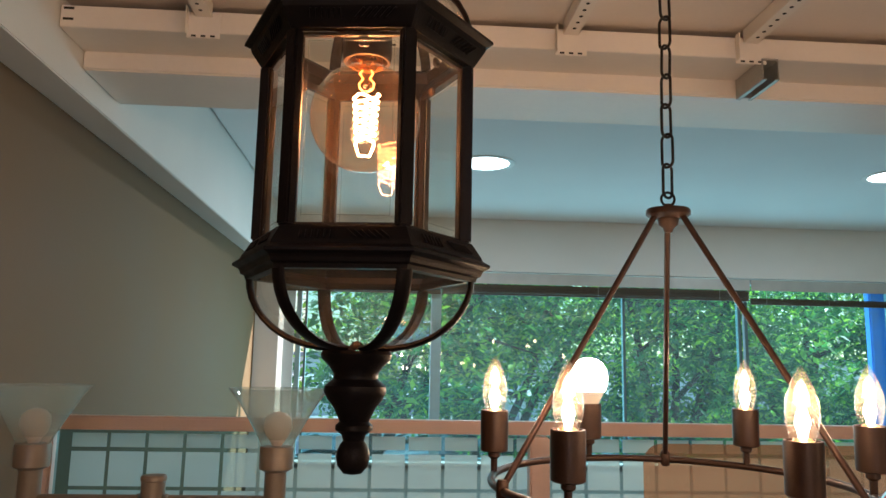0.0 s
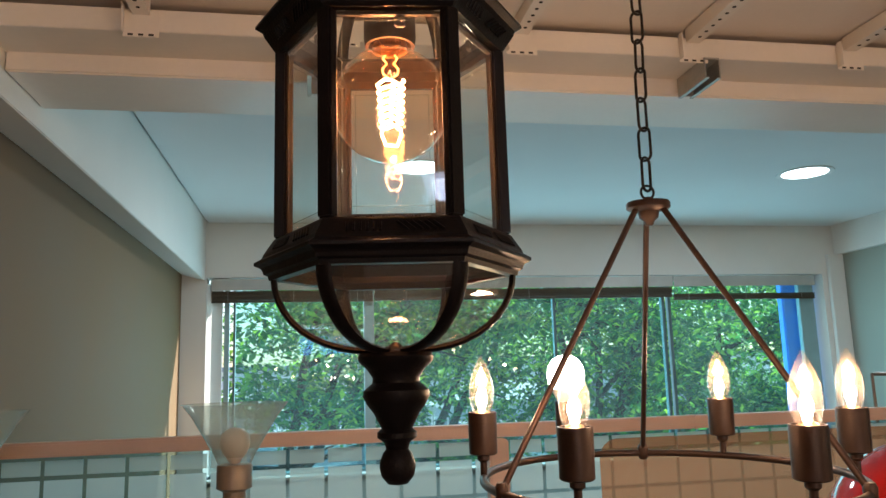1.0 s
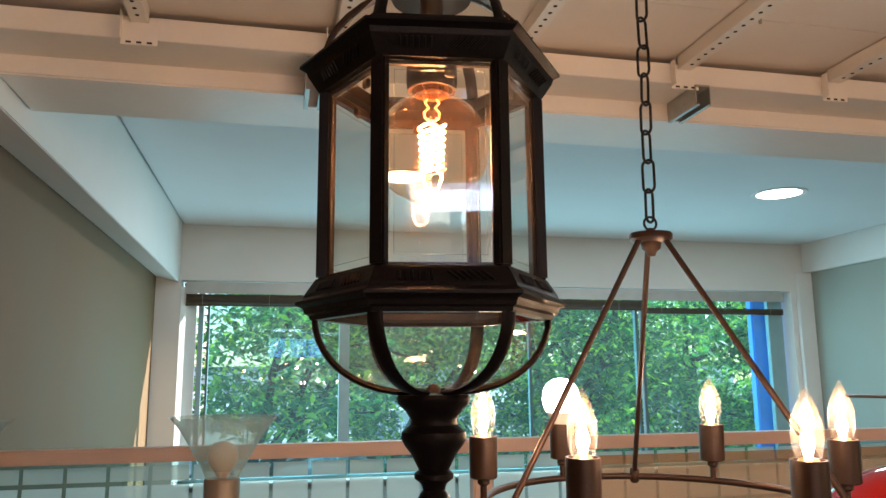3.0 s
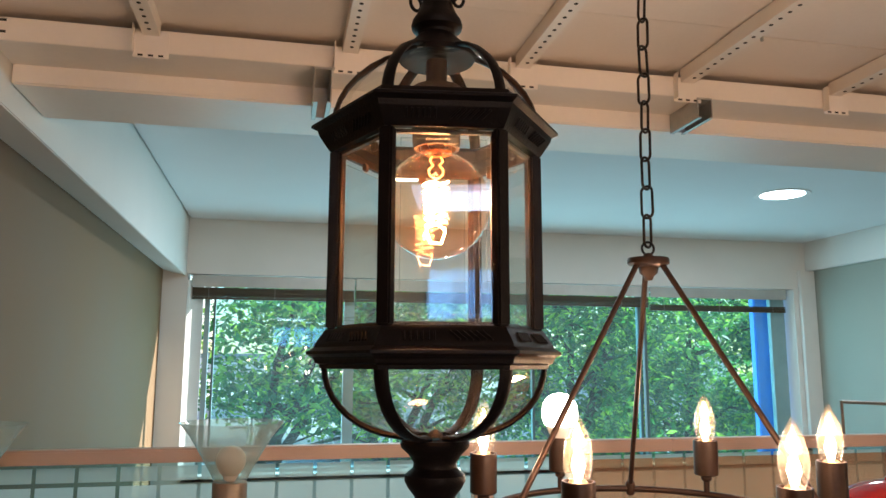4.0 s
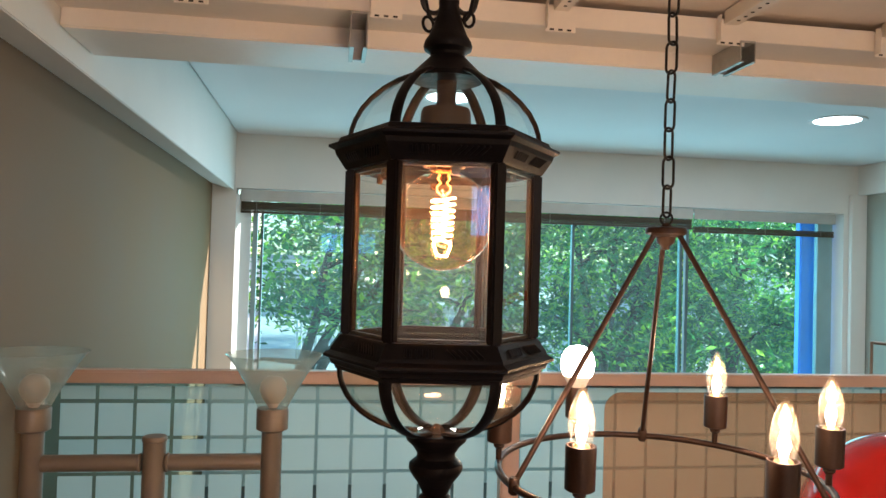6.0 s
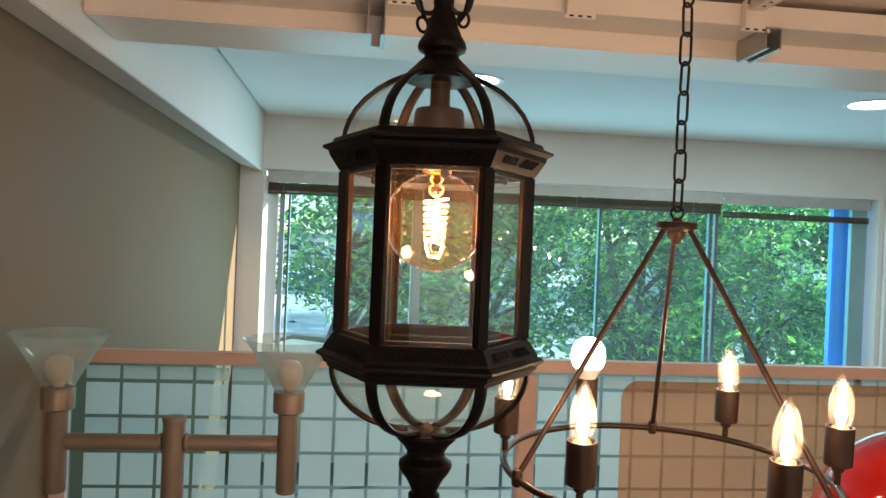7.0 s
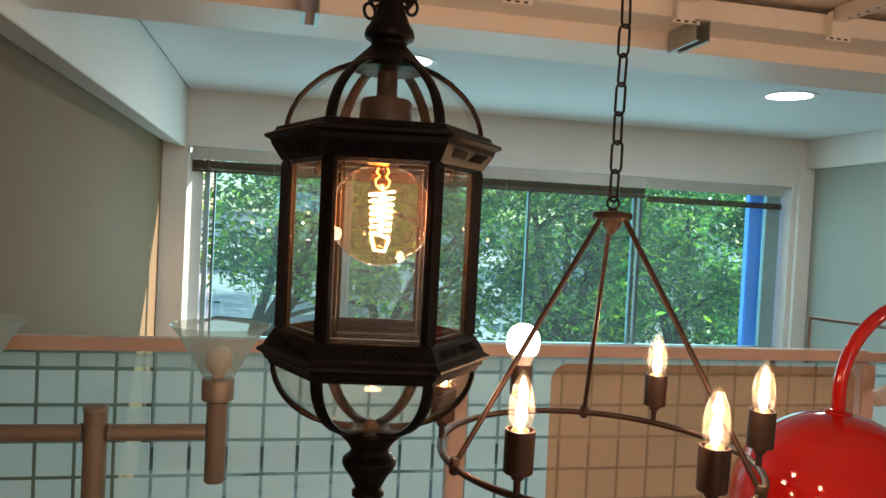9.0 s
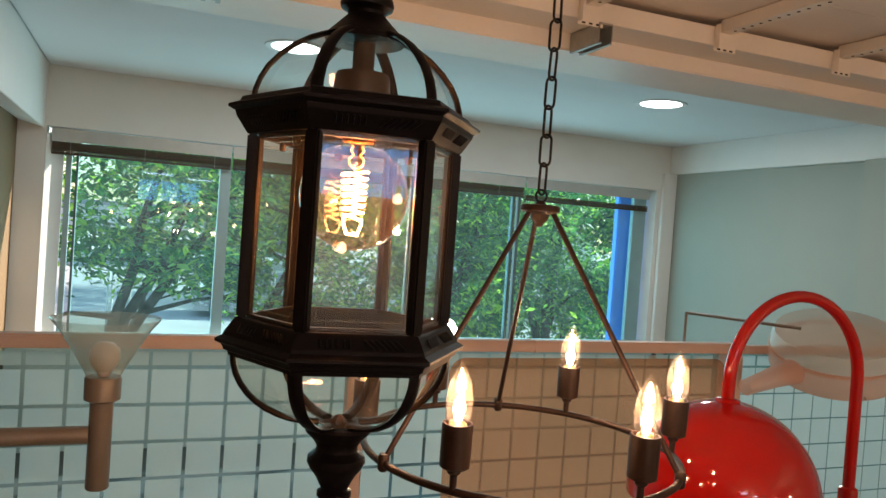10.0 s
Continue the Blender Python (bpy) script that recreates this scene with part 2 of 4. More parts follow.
def tube(bm, pts, r, segs=10, loop=False, flat=1.0, caps=True):
    """A round (or flattened) bar along points; r may be a list."""
    pts = [Vector(p) for p in pts]
    n = len(pts)
    rows, up = [], None
    for i, p in enumerate(pts):
        a = pts[(i - 1) % n] if loop or i else p
        b = pts[(i + 1) % n] if loop or i < n - 1 else p
        d = (b - a).normalized()
        if up is None:
            up = Vector((0, 0, 1)) if abs(d.z) < 0.9 else Vector((1, 0, 0))
        side = d.cross(up).normalized()
        up = side.cross(d).normalized()
        rad = r[i] if isinstance(r, (list, tuple)) else r
        rows.append([bm.verts.new(p + rad * (math.cos(2 * math.pi * k / segs) * side + flat * math.sin(2 * math.pi * k / segs) * up)) for k in range(segs)])
    for i in range(n if loop else n - 1):
        a, b = rows[i], rows[(i + 1) % n]
        for k in range(segs):
            bm.faces.new((a[k], a[(k + 1) % segs], b[(k + 1) % segs], b[k]))
    if not loop and caps:
        bm.faces.new(rows[0])
        bm.faces.new(rows[-1][::-1])
    return bm


def stadium(length, width, steps=8):
    """An oval outline in the x-z plane, for a chain link."""
    r, h = width / 2, (length - width) / 2
    pts = [(r * math.cos(a), 0, h + r * math.sin(a)) for a in [math.pi * i / steps for i in range(steps + 1)]]
    return pts + [(-x, y, -z) for x, y, z in pts]


def chain(parent, z0, z1, length, width, wire, x=0.0, y=0.0, twist=0.0):
    """Interlocked links from z0 up to z1, turned by a right angle in turn."""
    me = finish("chain_link", tube(bmesh.new(), stadium(length, width), wire, 8, loop=True), M_CHAIN, True)
    pitch, k = length - 2.4 * wire, 0
    z = z0 + length / 2
    while z < z1:
        lean = 6 * math.sin(k * 1.7)
        part("chain_link", me, None, parent, m=pose(x + 0.0006 * math.sin(k * 2.1), y, z, lean * 0.3, lean * 0.3, twist + 90 * (k % 2) + lean))
        z += pitch
        k += 1


# ---- the building ----
XL, XR, YB, ZC = -1.07, 4.36, 5.70, 2.66
Y_BACK, Z_DECK = -5.0, 2.426
Z_STREET = -1.3


def structure(name, bm, material, label, m=None):
    return tagged(part(name, bm, material, None, label, m), category="setting", kind="structure")


structure("floor", boxm(-1.3, 4.6, Y_BACK - 0.2, 5.9, -0.12, 0), M_FLOOR, "pale grey shop floor with a worn satin finish")
structure("plinth", boxm(-1.3, 4.6, 5.72, 5.90, Z_STREET, -0.122), M_WHITE, "white rendered plinth below the shop floor")
structure("wall_west", boxm(XL - 0.2, XL, Y_BACK - 0.2, 5.9, 0, 2.80), M_WALL_SHADED, "olive beige plaster wall, its shade put into a darker colour, below a white beam")
structure("wall_east", boxm(XR, XR + 0.2, Y_BACK - 0.2, 5.9, 0, 2.80), M_WALL_PALE, "pale green painted plaster wall")
wall_s = bmesh.new()
box(wall_s, XL, -0.42, Y_BACK - 0.2, Y_BACK, 0, 2.80)
box(wall_s, 0.86, XR, Y_BACK - 0.2, Y_BACK, 0, 2.80)
box(wall_s, -0.42, 0.86, Y_BACK - 0.2, Y_BACK, 0, 1.93)
box(wall_s, -0.42, 0.86, Y_BACK - 0.2, Y_BACK, 2.38, 2.80)
structure("wall_south", wall_s, M_WHITE, "plain white shop wall with a high window")
win_2 = structure("window_2", boxm(-0.42, 0.86, Y_BACK - 0.12, Y_BACK - 0.08, 1.931, 1.965), M_TRIM, "high shop window with dark glazing bars")
for x in (-0.40, 0.02, 0.44, 0.84):
    part("window_frame", boxm(x - 0.018, x + 0.018, Y_BACK - 0.12, Y_BACK - 0.08, 1.966, 2.379), M_SEAL, win_2)
for x0, x1 in ((-0.381, 0.001), (0.039, 0.421), (0.459, 0.821)):
    part("pane", boxm(x0, x1, Y_BACK - 0.103, Y_BACK - 0.097, 1.967, 2.378), G_WINDOW, win_2)
structure("backdrop_south", boxm(-1.6, 2.0, Y_BACK - 0.9, Y_BACK - 0.89, 1.2, 3.2), E_SKY, "plain pale blue sky behind the high window")
wall_n = bmesh.new()
box(wall_n, XL, -0.893, 5.70, 5.90, 0, 2.80)
box(wall_n, 4.17, XR, 5.70, 5.90, 0, 2.80)
box(wall_n, -0.893, 4.17, 5.70, 5.90, 0, 0.78)
box(wall_n, -0.893, 4.17, 5.70, 5.90, 2.247, 2.80)
structure("wall_north", wall_n, M_WHITE, "white window wall with square side columns")
structure("ceiling", box(boxm(-0.889, 4.289, 2.13, 5.687, ZC, ZC + 0.02), XL, XR, 2.13, 5.70, ZC + 0.022, 2.80), M_CEIL, "smooth white ceiling of the window bay")
soffit = boxm(XL + 0.002, -0.903, 0.4, 5.698, 2.225, ZC + 0.020)
for v in soffit.verts:
    if v.co.z < 2.3 and v.co.x < -1.0:
        v.co.z = 2.268
bmesh.ops.bevel(soffit, geom=list(soffit.edges), offset=0.004, segments=2, affect="EDGES")
structure("beam_west", soffit, M_WHITE, "white boxed-in beam with a sloping soffit along the olive wall")
structure("beam_east", boxm(4.30, XR - 0.002, 2.14, 5.698, 2.41, ZC + 0.020, bevel=0.004), M_WHITE, "white boxed-in beam along the pale wall")

structure("pilaster_north", boxm(4.215, XR - 0.002, 5.655, 5.698, 0.001, 2.408, bevel=0.004), M_WHITE, "white pilaster at the corner beside the window")
structure("pilaster_east", boxm(XR - 0.10, XR - 0.001, 2.9, 3.62, 0.001, 2.408, bevel=0.006), M_WALL_PALE, "pale pilaster standing out from the green wall")

# window with its reveal, three panes and aluminium uprights
win = structure("window_1", boxm(-0.868, 4.168, 5.70, 5.90, 0.755, 0.78 - 0.003), M_WHITE, "wide shop window in a pale aluminium frame")
for x, w in ((-0.755, 0.018), (-0.70, 0.008), (0.306, 0.040), (1.80, 0.010), (2.745, 0.012), (2.80, 0.012), (4.07, 0.07)):
    part("window_frame", boxm(x - w, x + w, 5.80, 5.85, 0.821, 2.201, bevel=0.003), M_FRAME if w > 0.015 else M_SEAL, win)
for z in (0.80, 2.222):
    part("window_frame", boxm(-0.865, 4.165, 5.802, 5.848, z - 0.02, z + 0.02, bevel=0.003), M_FRAME, win)
for x0, x1 in ((-0.691, 0.265), (0.347, 1.789), (1.811, 2.732), (2.813, 3.999)):
    pane = part("pane", boxm(x0, x1, 5.822, 5.828, 0.821, 2.201), G_WINDOW, win)
    pane.visible_shadow = False
jamb = bmesh.new()
outline = [(-0.891, 5.702), (-0.790, 5.815), (-0.790, 5.845), (-0.891, 5.845)]
low, high = [[jamb.verts.new((x, y, z)) for x, y in outline] for z in (0.822, 2.200)]
jamb.faces.new(low[::-1])
jamb.faces.new(high)
for i in range(4):
    jamb.faces.new((low[i], low[(i + 1) % 4], high[(i + 1) % 4], high[i]))
part("splayed_jamb", jamb, M_WHITE, win, "white splayed window jamb")
part("window_sill", boxm(-0.865, 4.165, 5.66, 5.80, 0.781, 0.80, bevel=0.004), M_WHITE, win)

structure("blue_post", boxm(3.915, 4.10, 5.912, 5.99, Z_STREET, 3.2, bevel=0.01), M_BLUE, "bright blue painted steel post outside the window")


# ---- blinds ----
def blind(x0, x1, drop, slats, seed, rail=0.088):
    rnd = random.Random(seed)
    b = thing("venetian_blind", pose((x0 + x1) / 2, 5.735, 2.240), "raised venetian blind with olive brown slats under a grey headrail", "blind", "window blinds")
    w = (x1 - x0) / 2
    part("headrail", boxm(-w, w, -0.02, 0.02, -0.040, 0, bevel=0.004), M_HEAD, b)
    part("valance", boxm(-w, w, -0.026, -0.022, -rail, -0.004, bevel=0.0015), M_HEAD, b)
    me = finish("slat", boxm(-w + 0.004, w - 0.004, -0.0125, 0.0125, -0.0014, 0.0014), M_BLIND)
    for k in range(slats):
        part("slat", me, None, b, m=pose(0, rnd.uniform(-0.002, 0.002), -drop - 0.0037 * k, rnd.uniform(-5, 5), rnd.uniform(-0.03, 0.03), 0))
    zb = -drop - 0.0037 * slats - 0.008
    part("bottom_rail", boxm(-w + 0.002, w - 0.002, -0.013, 0.013, zb - 0.008, zb + 0.008, bevel=0.003), M_BLIND, b)
    for x in (-0.8 * w, 0, 0.8 * w):
        part("lift_cord", boxm(x - 0.0010, x + 0.0010, -0.0145, -0.0138, zb, -0.034), M_HEAD, b)


blind(-0.862, 0.335, 0.092, 19, 1)
blind(0.345, 2.80, 0.092, 18, 2)
blind(2.81, 4.10, 0.150, 9, 3)


# ---- recessed lights ----
for x, y in ((0.47, 4.07), (2.87, 4.03)):
    d = thing("recessed_downlight", pose(x, y, ZC), "round recessed downlight glowing white in the ceiling", "ceiling light", "bay downlights")
    part("trim_ring", lathe(bmesh.new(), [(0.135, -0.004), (0.165, -0.006), (0.168, -0.001), (0.135, -0.001)], 40, True), M_TRIM, d, smooth=True)
    part("diffuser", lathe(bmesh.new(), [(0, -0.010), (0.06, -0.009), (0.11, -0.007), (0.134, -0.003)], 40), E_DOWN, d, "glowing white diffuser", smooth=True)
    lamp("downlight_beam", "AREA", look((x, y, ZC - 0.03), (x, y + 0.001, 0)), 9, (0.85, 0.95, 1.0), 0.22)


# ---- steel deck above the shop ----
def deck_beam():
    b = thing("deck_beam", pose(0, 0, 0), "cream enamelled steel channel on a wide lower beam below the deck", "beam")
    part("lower_chord", boxm(-0.901, 4.355, 1.955, 2.235, 2.294, 2.352, bevel=0.005), M_STEEL, b)
    part("filler", boxm(-0.901, 4.355, 1.975, 2.235, 2.3535, 2.66), M_STEEL, b)
    # folded channel: face, lower lip and a shallow upper return
    part("channel_face", boxm(-0.901, 4.355, 1.800, 1.804, 2.346, 2.404, bevel=0.0015), M_STEEL, b)
    part("channel_lip", boxm(-0.901, 4.355, 1.8042, 1.9740, 2.3465, 2.3510), M_STEEL, b)
    part("channel_return", boxm(-0.901, 4.355, 1.8042, 1.850, 2.400, 2.4038), M_STEEL, b)
    part("shadow_joint", boxm(-0.901, 4.355, 1.9548, 1.9745, 2.3522, 2.3534), M_HOLE, b)
    for z in (2.396, 2.367):
        part("slot", boxm(-0.894, -0.868, 1.7990, 1.8000, z - 0.003, z + 0.003), M_HOLE, b)
    return b


deck_beam()


def strut(x):
    s = thing("slotted_strut", pose(x, 1.800, 2.385), "cream slotted steel strut bolted to the deck beam", "strut", "deck struts")
    part("face_plate", boxm(-0.042, 0.042, -0.005, -0.0012, -0.056, 0.012, bevel=0.001), M_STEEL, s)
    part("side_tab", boxm(-0.042, -0.039, -0.028, -0.0055, -0.050, 0.022, bevel=0.0008), M_STEEL, s)
    part("lower_flange", boxm(-0.020, 0.020, -2.6, -0.0055, 0.001, 0.004), M_STEEL, s)
    for sx in (-1, 1):
        part("web", boxm(sx * 0.0185 - 0.0015, sx * 0.0185 + 0.0015, -2.6, -0.0055, 0.0045, 0.039), M_STEEL, s)
    part("bolt", lathe(bmesh.new(), [(0, -0.012), (0.009, -0.011), (0.013, -0.006), (0.013, 0)], 12), M_STEEL, s, m=pose(0.0, -0.0052, -0.016, 90), smooth=True)
    me = finish("slot", lathe(bmesh.new(), [(0, -0.0008), (0.0050, -0.0008), (0.0050, 0)], 10), M_HOLE)
    for k in range(40):
        part("slot", me, None, s, m=pose(0.0, -0.045 - 0.034 * k, 0.001))
    me = finish("slot", boxm(-0.006, 0.006, -0.0058, -0.0050, -0.0025, 0.0025), M_HOLE)
    for dx in (-0.024, 0.0, 0.024):
        part("slot", me, None, s, m=pose(dx, 0, -0.050))
    return s


for x in (-0.541, -0.054, 0.414, 0.905, 1.392, 1.888, 2.385):
    strut(x)

ceil = bmesh.new()
rnd = random.Random(4)
xs = [XL, -0.541, -0.054, 0.414, 0.905, 1.392, 1.888, 2.385, 2.88, 3.40, XR]
for i in range(len(xs) - 1):
    ys = [Y_BACK, -3.9, -2.7, -1.5, -0.45, 0.62, 1.56 - 0.03 * (i % 2), 1.974]
    for j in range(len(ys) - 1):
        dz = rnd.uniform(0, 0.004)
        box(ceil, xs[i] + 0.0012, xs[i + 1] - 0.0012, ys[j] + 0.0012, ys[j + 1] - 0.0012, Z_DECK + dz, Z_DECK + 0.03)
box(ceil, XL, XR, Y_BACK, 1.974, Z_DECK + 0.032, 2.80)
structure("ceiling_deck", ceil, M_DECK, "cream painted deck panels with open joints")


def clip(x, y0, z0, turn_z):
    """A short open channel hanging under the beam's lip, seen on its open end."""
    c = thing("channel_clip", pose(x, 1.95, 2.345, 0, 0, turn_z), "short galvanised steel channel piece fixed under the beam", "bracket", "beam clips")
    d, h, w = 1.95 - y0, 2.345 - z0, 0.023
    part("top_plate", boxm(-w, w, -d, -0.002, -0.0060, -0.0010, bevel=0.0008), M_CLIP, c)
    for sx in (-1, 1):
        part("side_plate", boxm(sx * (w - 0.0015) - 0.0015, sx * (w - 0.0015) + 0.0015, -d, -0.002, -h, -0.0062, bevel=0.0006), M_CLIP, c)
        part("lip", boxm(min(sx * (w - 0.0035), sx * (w - 0.011)), max(sx * (w - 0.0035), sx * (w - 0.011)), -d, -0.002, -h, -h + 0.003), M_CLIP, c)
    part("inner_plate", boxm(-w + 0.0035, w - 0.0035, -0.014, -0.010, -h + 0.004, -0.0065), M_CLIP, c)


clip(-0.122, 1.80, 2.250, 0)
clip(0.955, 1.79, 2.284, 0)
hb = thing("hanging_bolt", pose(0.94, 1.50, Z_DECK), "thin steel bolt hanging below the deck beside a strut", "bolt")
part("shank", lathe(bmesh.new(), [(0.004, -0.009), (0.004, -0.040), (0.0, -0.041)], 10), M_CLIP, hb, smooth=True)
part("nut", lathe(bmesh.new(), [(0.0, -0.0005), (0.009, -0.0005), (0.009, -0.009), (0.0, -0.009)], 6), M_CLIP, hb)


# ---- balustrade with frosted glass ----
RY, RZ = 2.297, 1.348
rail = thing("balustrade", pose(0, RY, 0), "glass balustrade with frosted squares under a pinkish cream handrail", "balustrade")
part("handrail", boxm(XL + 0.003, 2.00, -0.028, 0.028, RZ - 0.040, RZ, bevel=0.006), M_RAIL, rail)
part("rail_joint", boxm(1.072, 1.078, -0.029, 0.029, RZ - 0.041, RZ + 0.001), M_RAIL, rail)
for x in (0.415, 1.955):
    part("post", boxm(x - 0.03, x + 0.03, -0.075, -0.022 if x < 1 else 0.03, 0, RZ - 0.042, bevel=0.005), M_RAIL, rail)
part("post", boxm(XL + 0.004, XL + 0.05, -0.02, 0.03, 0, RZ - 0.042, bevel=0.005), M_RAIL, rail)
for x, z in ((1.602, RZ - 0.055),):
    part("glass_clamp", lathe(bmesh.new(), [(0, -0.014), (0.010, -0.013), (0.013, -0.008), (0.013, 0)], 14), M_CLIP, rail, m=pose(x, -0.006, z, 90), smooth=True)
sheet = part("glass_sheet", boxm(XL + 0.055, 1.93, -0.003, 0.003, 0.05, RZ - 0.042), G_BALUSTER, rail, "clear glass sheet")
sheet.visible_shadow = False
PITCH, GAP = 0.1105, 0.011
me = finish("frosted_square", boxm(-(PITCH - GAP) / 2, (PITCH - GAP) / 2, -0.0008, 0.0008, -(PITCH - GAP) / 2, (PITCH - GAP) / 2), G_FILM)
for i in range(-9, 20):
    for j in range(8):
        x = -0.202 + PITCH * (i + 0.5)
        z = 1.250 - PITCH * (j - 0.5)
        if XL + 0.05 < x < 1.90:
            if j == 0:
                continue
            part("frosted_square", me, None, sheet, m=pose(x, -0.0045, z)).visible_shadow = False
top = finish("frosted_square", boxm(-(PITCH - GAP) / 2, (PITCH - GAP) / 2, -0.0008, 0.0008, -0.020, 0.020), G_FILM)
for i in range(-9, 20):
    x = -0.202 + PITCH * (i + 0.5)
    if XL + 0.05 < x < 1.90:
        part("frosted_square", top, None, sheet, m=pose(x, -0.0045, 1.277))

# the bay beyond the end post
part("handrail", boxm(1.988, 3.10, -0.025, 0.020, RZ - 0.042, RZ - 0.008, bevel=0.005), M_RAIL, rail)
part("post", boxm(3.10, 3.16, -0.03, 0.03, 0, RZ - 0.010, bevel=0.005), M_RAIL, rail)
sheet_2 = part("glass_sheet", boxm(1.995, 3.09, -0.003, 0.003, 0.05, RZ - 0.044), G_BALUSTER, rail, "clear glass sheet")
sheet_2.visible_shadow = False
film_2 = finish("frosted_square", boxm(-0.0522, 0.0522, -0.0008, 0.0008, -0.0522, 0.0522), G_FILM)
for i in range(20, 30):
    x = -0.202 + PITCH * (i + 0.5)
    if 2.04 < x < 3.05:
        for j in range(9):
            z = 1.277 if j == 0 else 1.250 - PITCH * (j - 0.5)
            part("frosted_square", top if j == 0 else film_2, None, sheet_2, m=pose(x, -0.0045, z)).visible_shadow = False

bd = thing("acrylic_sheet", pose(1.335, RY - 0.04, 0), "translucent orange acrylic sheet with rounded corners before the glass", "sheet")
bm = bmesh.new()
pts = []
for cx, cz, a0 in ((0.535, 1.23, 0), (-0.535, 1.23, 90)):
    pts += [(cx + 0.06 * math.cos(radians(a0 + 15 * k)), cz + 0.06 * math.sin(radians(a0 + 15 * k))) for k in range(7)]
pts += [(-0.59, 0.0), (0.59, 0.0)]
f = bm.faces.new([bm.verts.new((x, -0.002, z)) for x, z in pts])
ex = bmesh.ops.extrude_face_region(bm, geom=[f])
bmesh.ops.translate(bm, vec=(0, 0.004, 0), verts=[v for v in ex["geom"] if isinstance(v, bmesh.types.BMVert)])
part("panel", bm, G_ORANGE, bd).visible_shadow = False

fr = thing("thin_metal_stand", pose(1.80, 2.30, 0), "thin dark metal frame standing beyond the handrail", "stand")
part("upright", tube(bmesh.new(), [(0, 0.06, 0.002), (0, 0.06, 1.462)], 0.006, 8), M_LAMP_PAINT, fr)
part("top_bar", tube(bmesh.new(), [(0.007, 0.06, 1.458), (0.16, -0.36, 1.458)], 0.006, 8), M_LAMP_PAINT, fr)


# ---- chandelier ----
RING, RZL = 0.279, -0.427
ch = thing("ring_chandelier", pose(0.401, 1.101, 1.765, 1.6), "dark bronze ring chandelier with six lit candle bulbs on a chain", "chandelier")
part("ring", tube(bmesh.new(), [(RING * math.cos(a), RING * math.sin(a), RZL) for a in [2 * math.pi * k / 72 for k in range(72)]], 0.0062, 10, loop=True), M_BRONZE, ch, smooth=True)
part("hub", lathe(bmesh.new(), [(0, 0.012), (0.006, 0.012), (0.010, 0.006), (0.033, 0.004), (0.035, 0.001), (0.035, -0.006), (0.031, -0.009), (0.017, -0.012), (0.015, -0.022), (0.009, -0.027), (0.006, -0.034), (0, -0.035)], 32), M_BRONZE, ch, "copper-edged bronze hub", smooth=True)
part("hub_loop", tube(bmesh.new(), [(0.011 * math.cos(a), 0, 0.020 + 0.011 * math.sin(a)) for a in [2 * math.pi * k / 16 for k in range(16)]], 0.0022, 8, loop=True), M_CHAIN, ch, smooth=True)
for k in range(3):
    a = radians(72 + 120 * k)
    c, s = math.cos(a), math.sin(a)
    part("rod", tube(bmesh.new(), [(0.024 * c, 0.024 * s, -0.008), (RING * c, RING * s, RZL + 0.004)], 0.0048, 10), M_BRONZE, ch, smooth=True)
    part("rod_joint", lathe(bmesh.new(), [(0, -0.012), (0.006, -0.012), (0.009, -0.008), (0.0095, 0.010), (0.007, 0.016), (0, 0.016)], 12), M_BRONZE, ch, m=pose(RING * c, RING * s, RZL), smooth=True)
prof_candle = [(0.0135, 0.0), (0.0155, 0.006), (0.0190, 0.020), (0.0200, 0.032), (0.0185, 0.048), (0.0140, 0.064), (0.0080, 0.078), (0.0030, 0.087), (0.0022, 0.090), (0, 0.091)]
me_cup = finish("candle_sleeve", lathe(bmesh.new(), [(0.0, 0.0), (0.020, 0.0), (0.0225, 0.002), (0.0230, 0.062), (0.0225, 0.066), (0.0195, 0.066), (0.0190, 0.052), (0.0, 0.052)], 28), M_BRONZE, True)
me_stem = finish("stem", lathe(bmesh.new(), [(0.0055, 0.004), (0.0055, 0.024), (0.010, 0.028), (0.010, 0.036)], 14), M_BRONZE, True)
me_bulb = finish("bulb", lathe(bmesh.new(), prof_candle, 24), G_BULB, True)
me_cap = finish("bulb_cap", lathe(bmesh.new(), [(0, -0.010), (0.013, -0.010), (0.0135, 0.0), (0.010, 0.004), (0.003, 0.006), (0, 0.006)], 20), M_BRASS, True)
me_fil = finish("filament", lathe(bmesh.new(), [(0, 0.004), (0.0050, 0.006), (0.0062, 0.013), (0.0088, 0.021), (0.0080, 0.029), (0.0045, 0.037), (0.0016, 0.046), (0, 0.048)], 14), E_CANDLE, True)
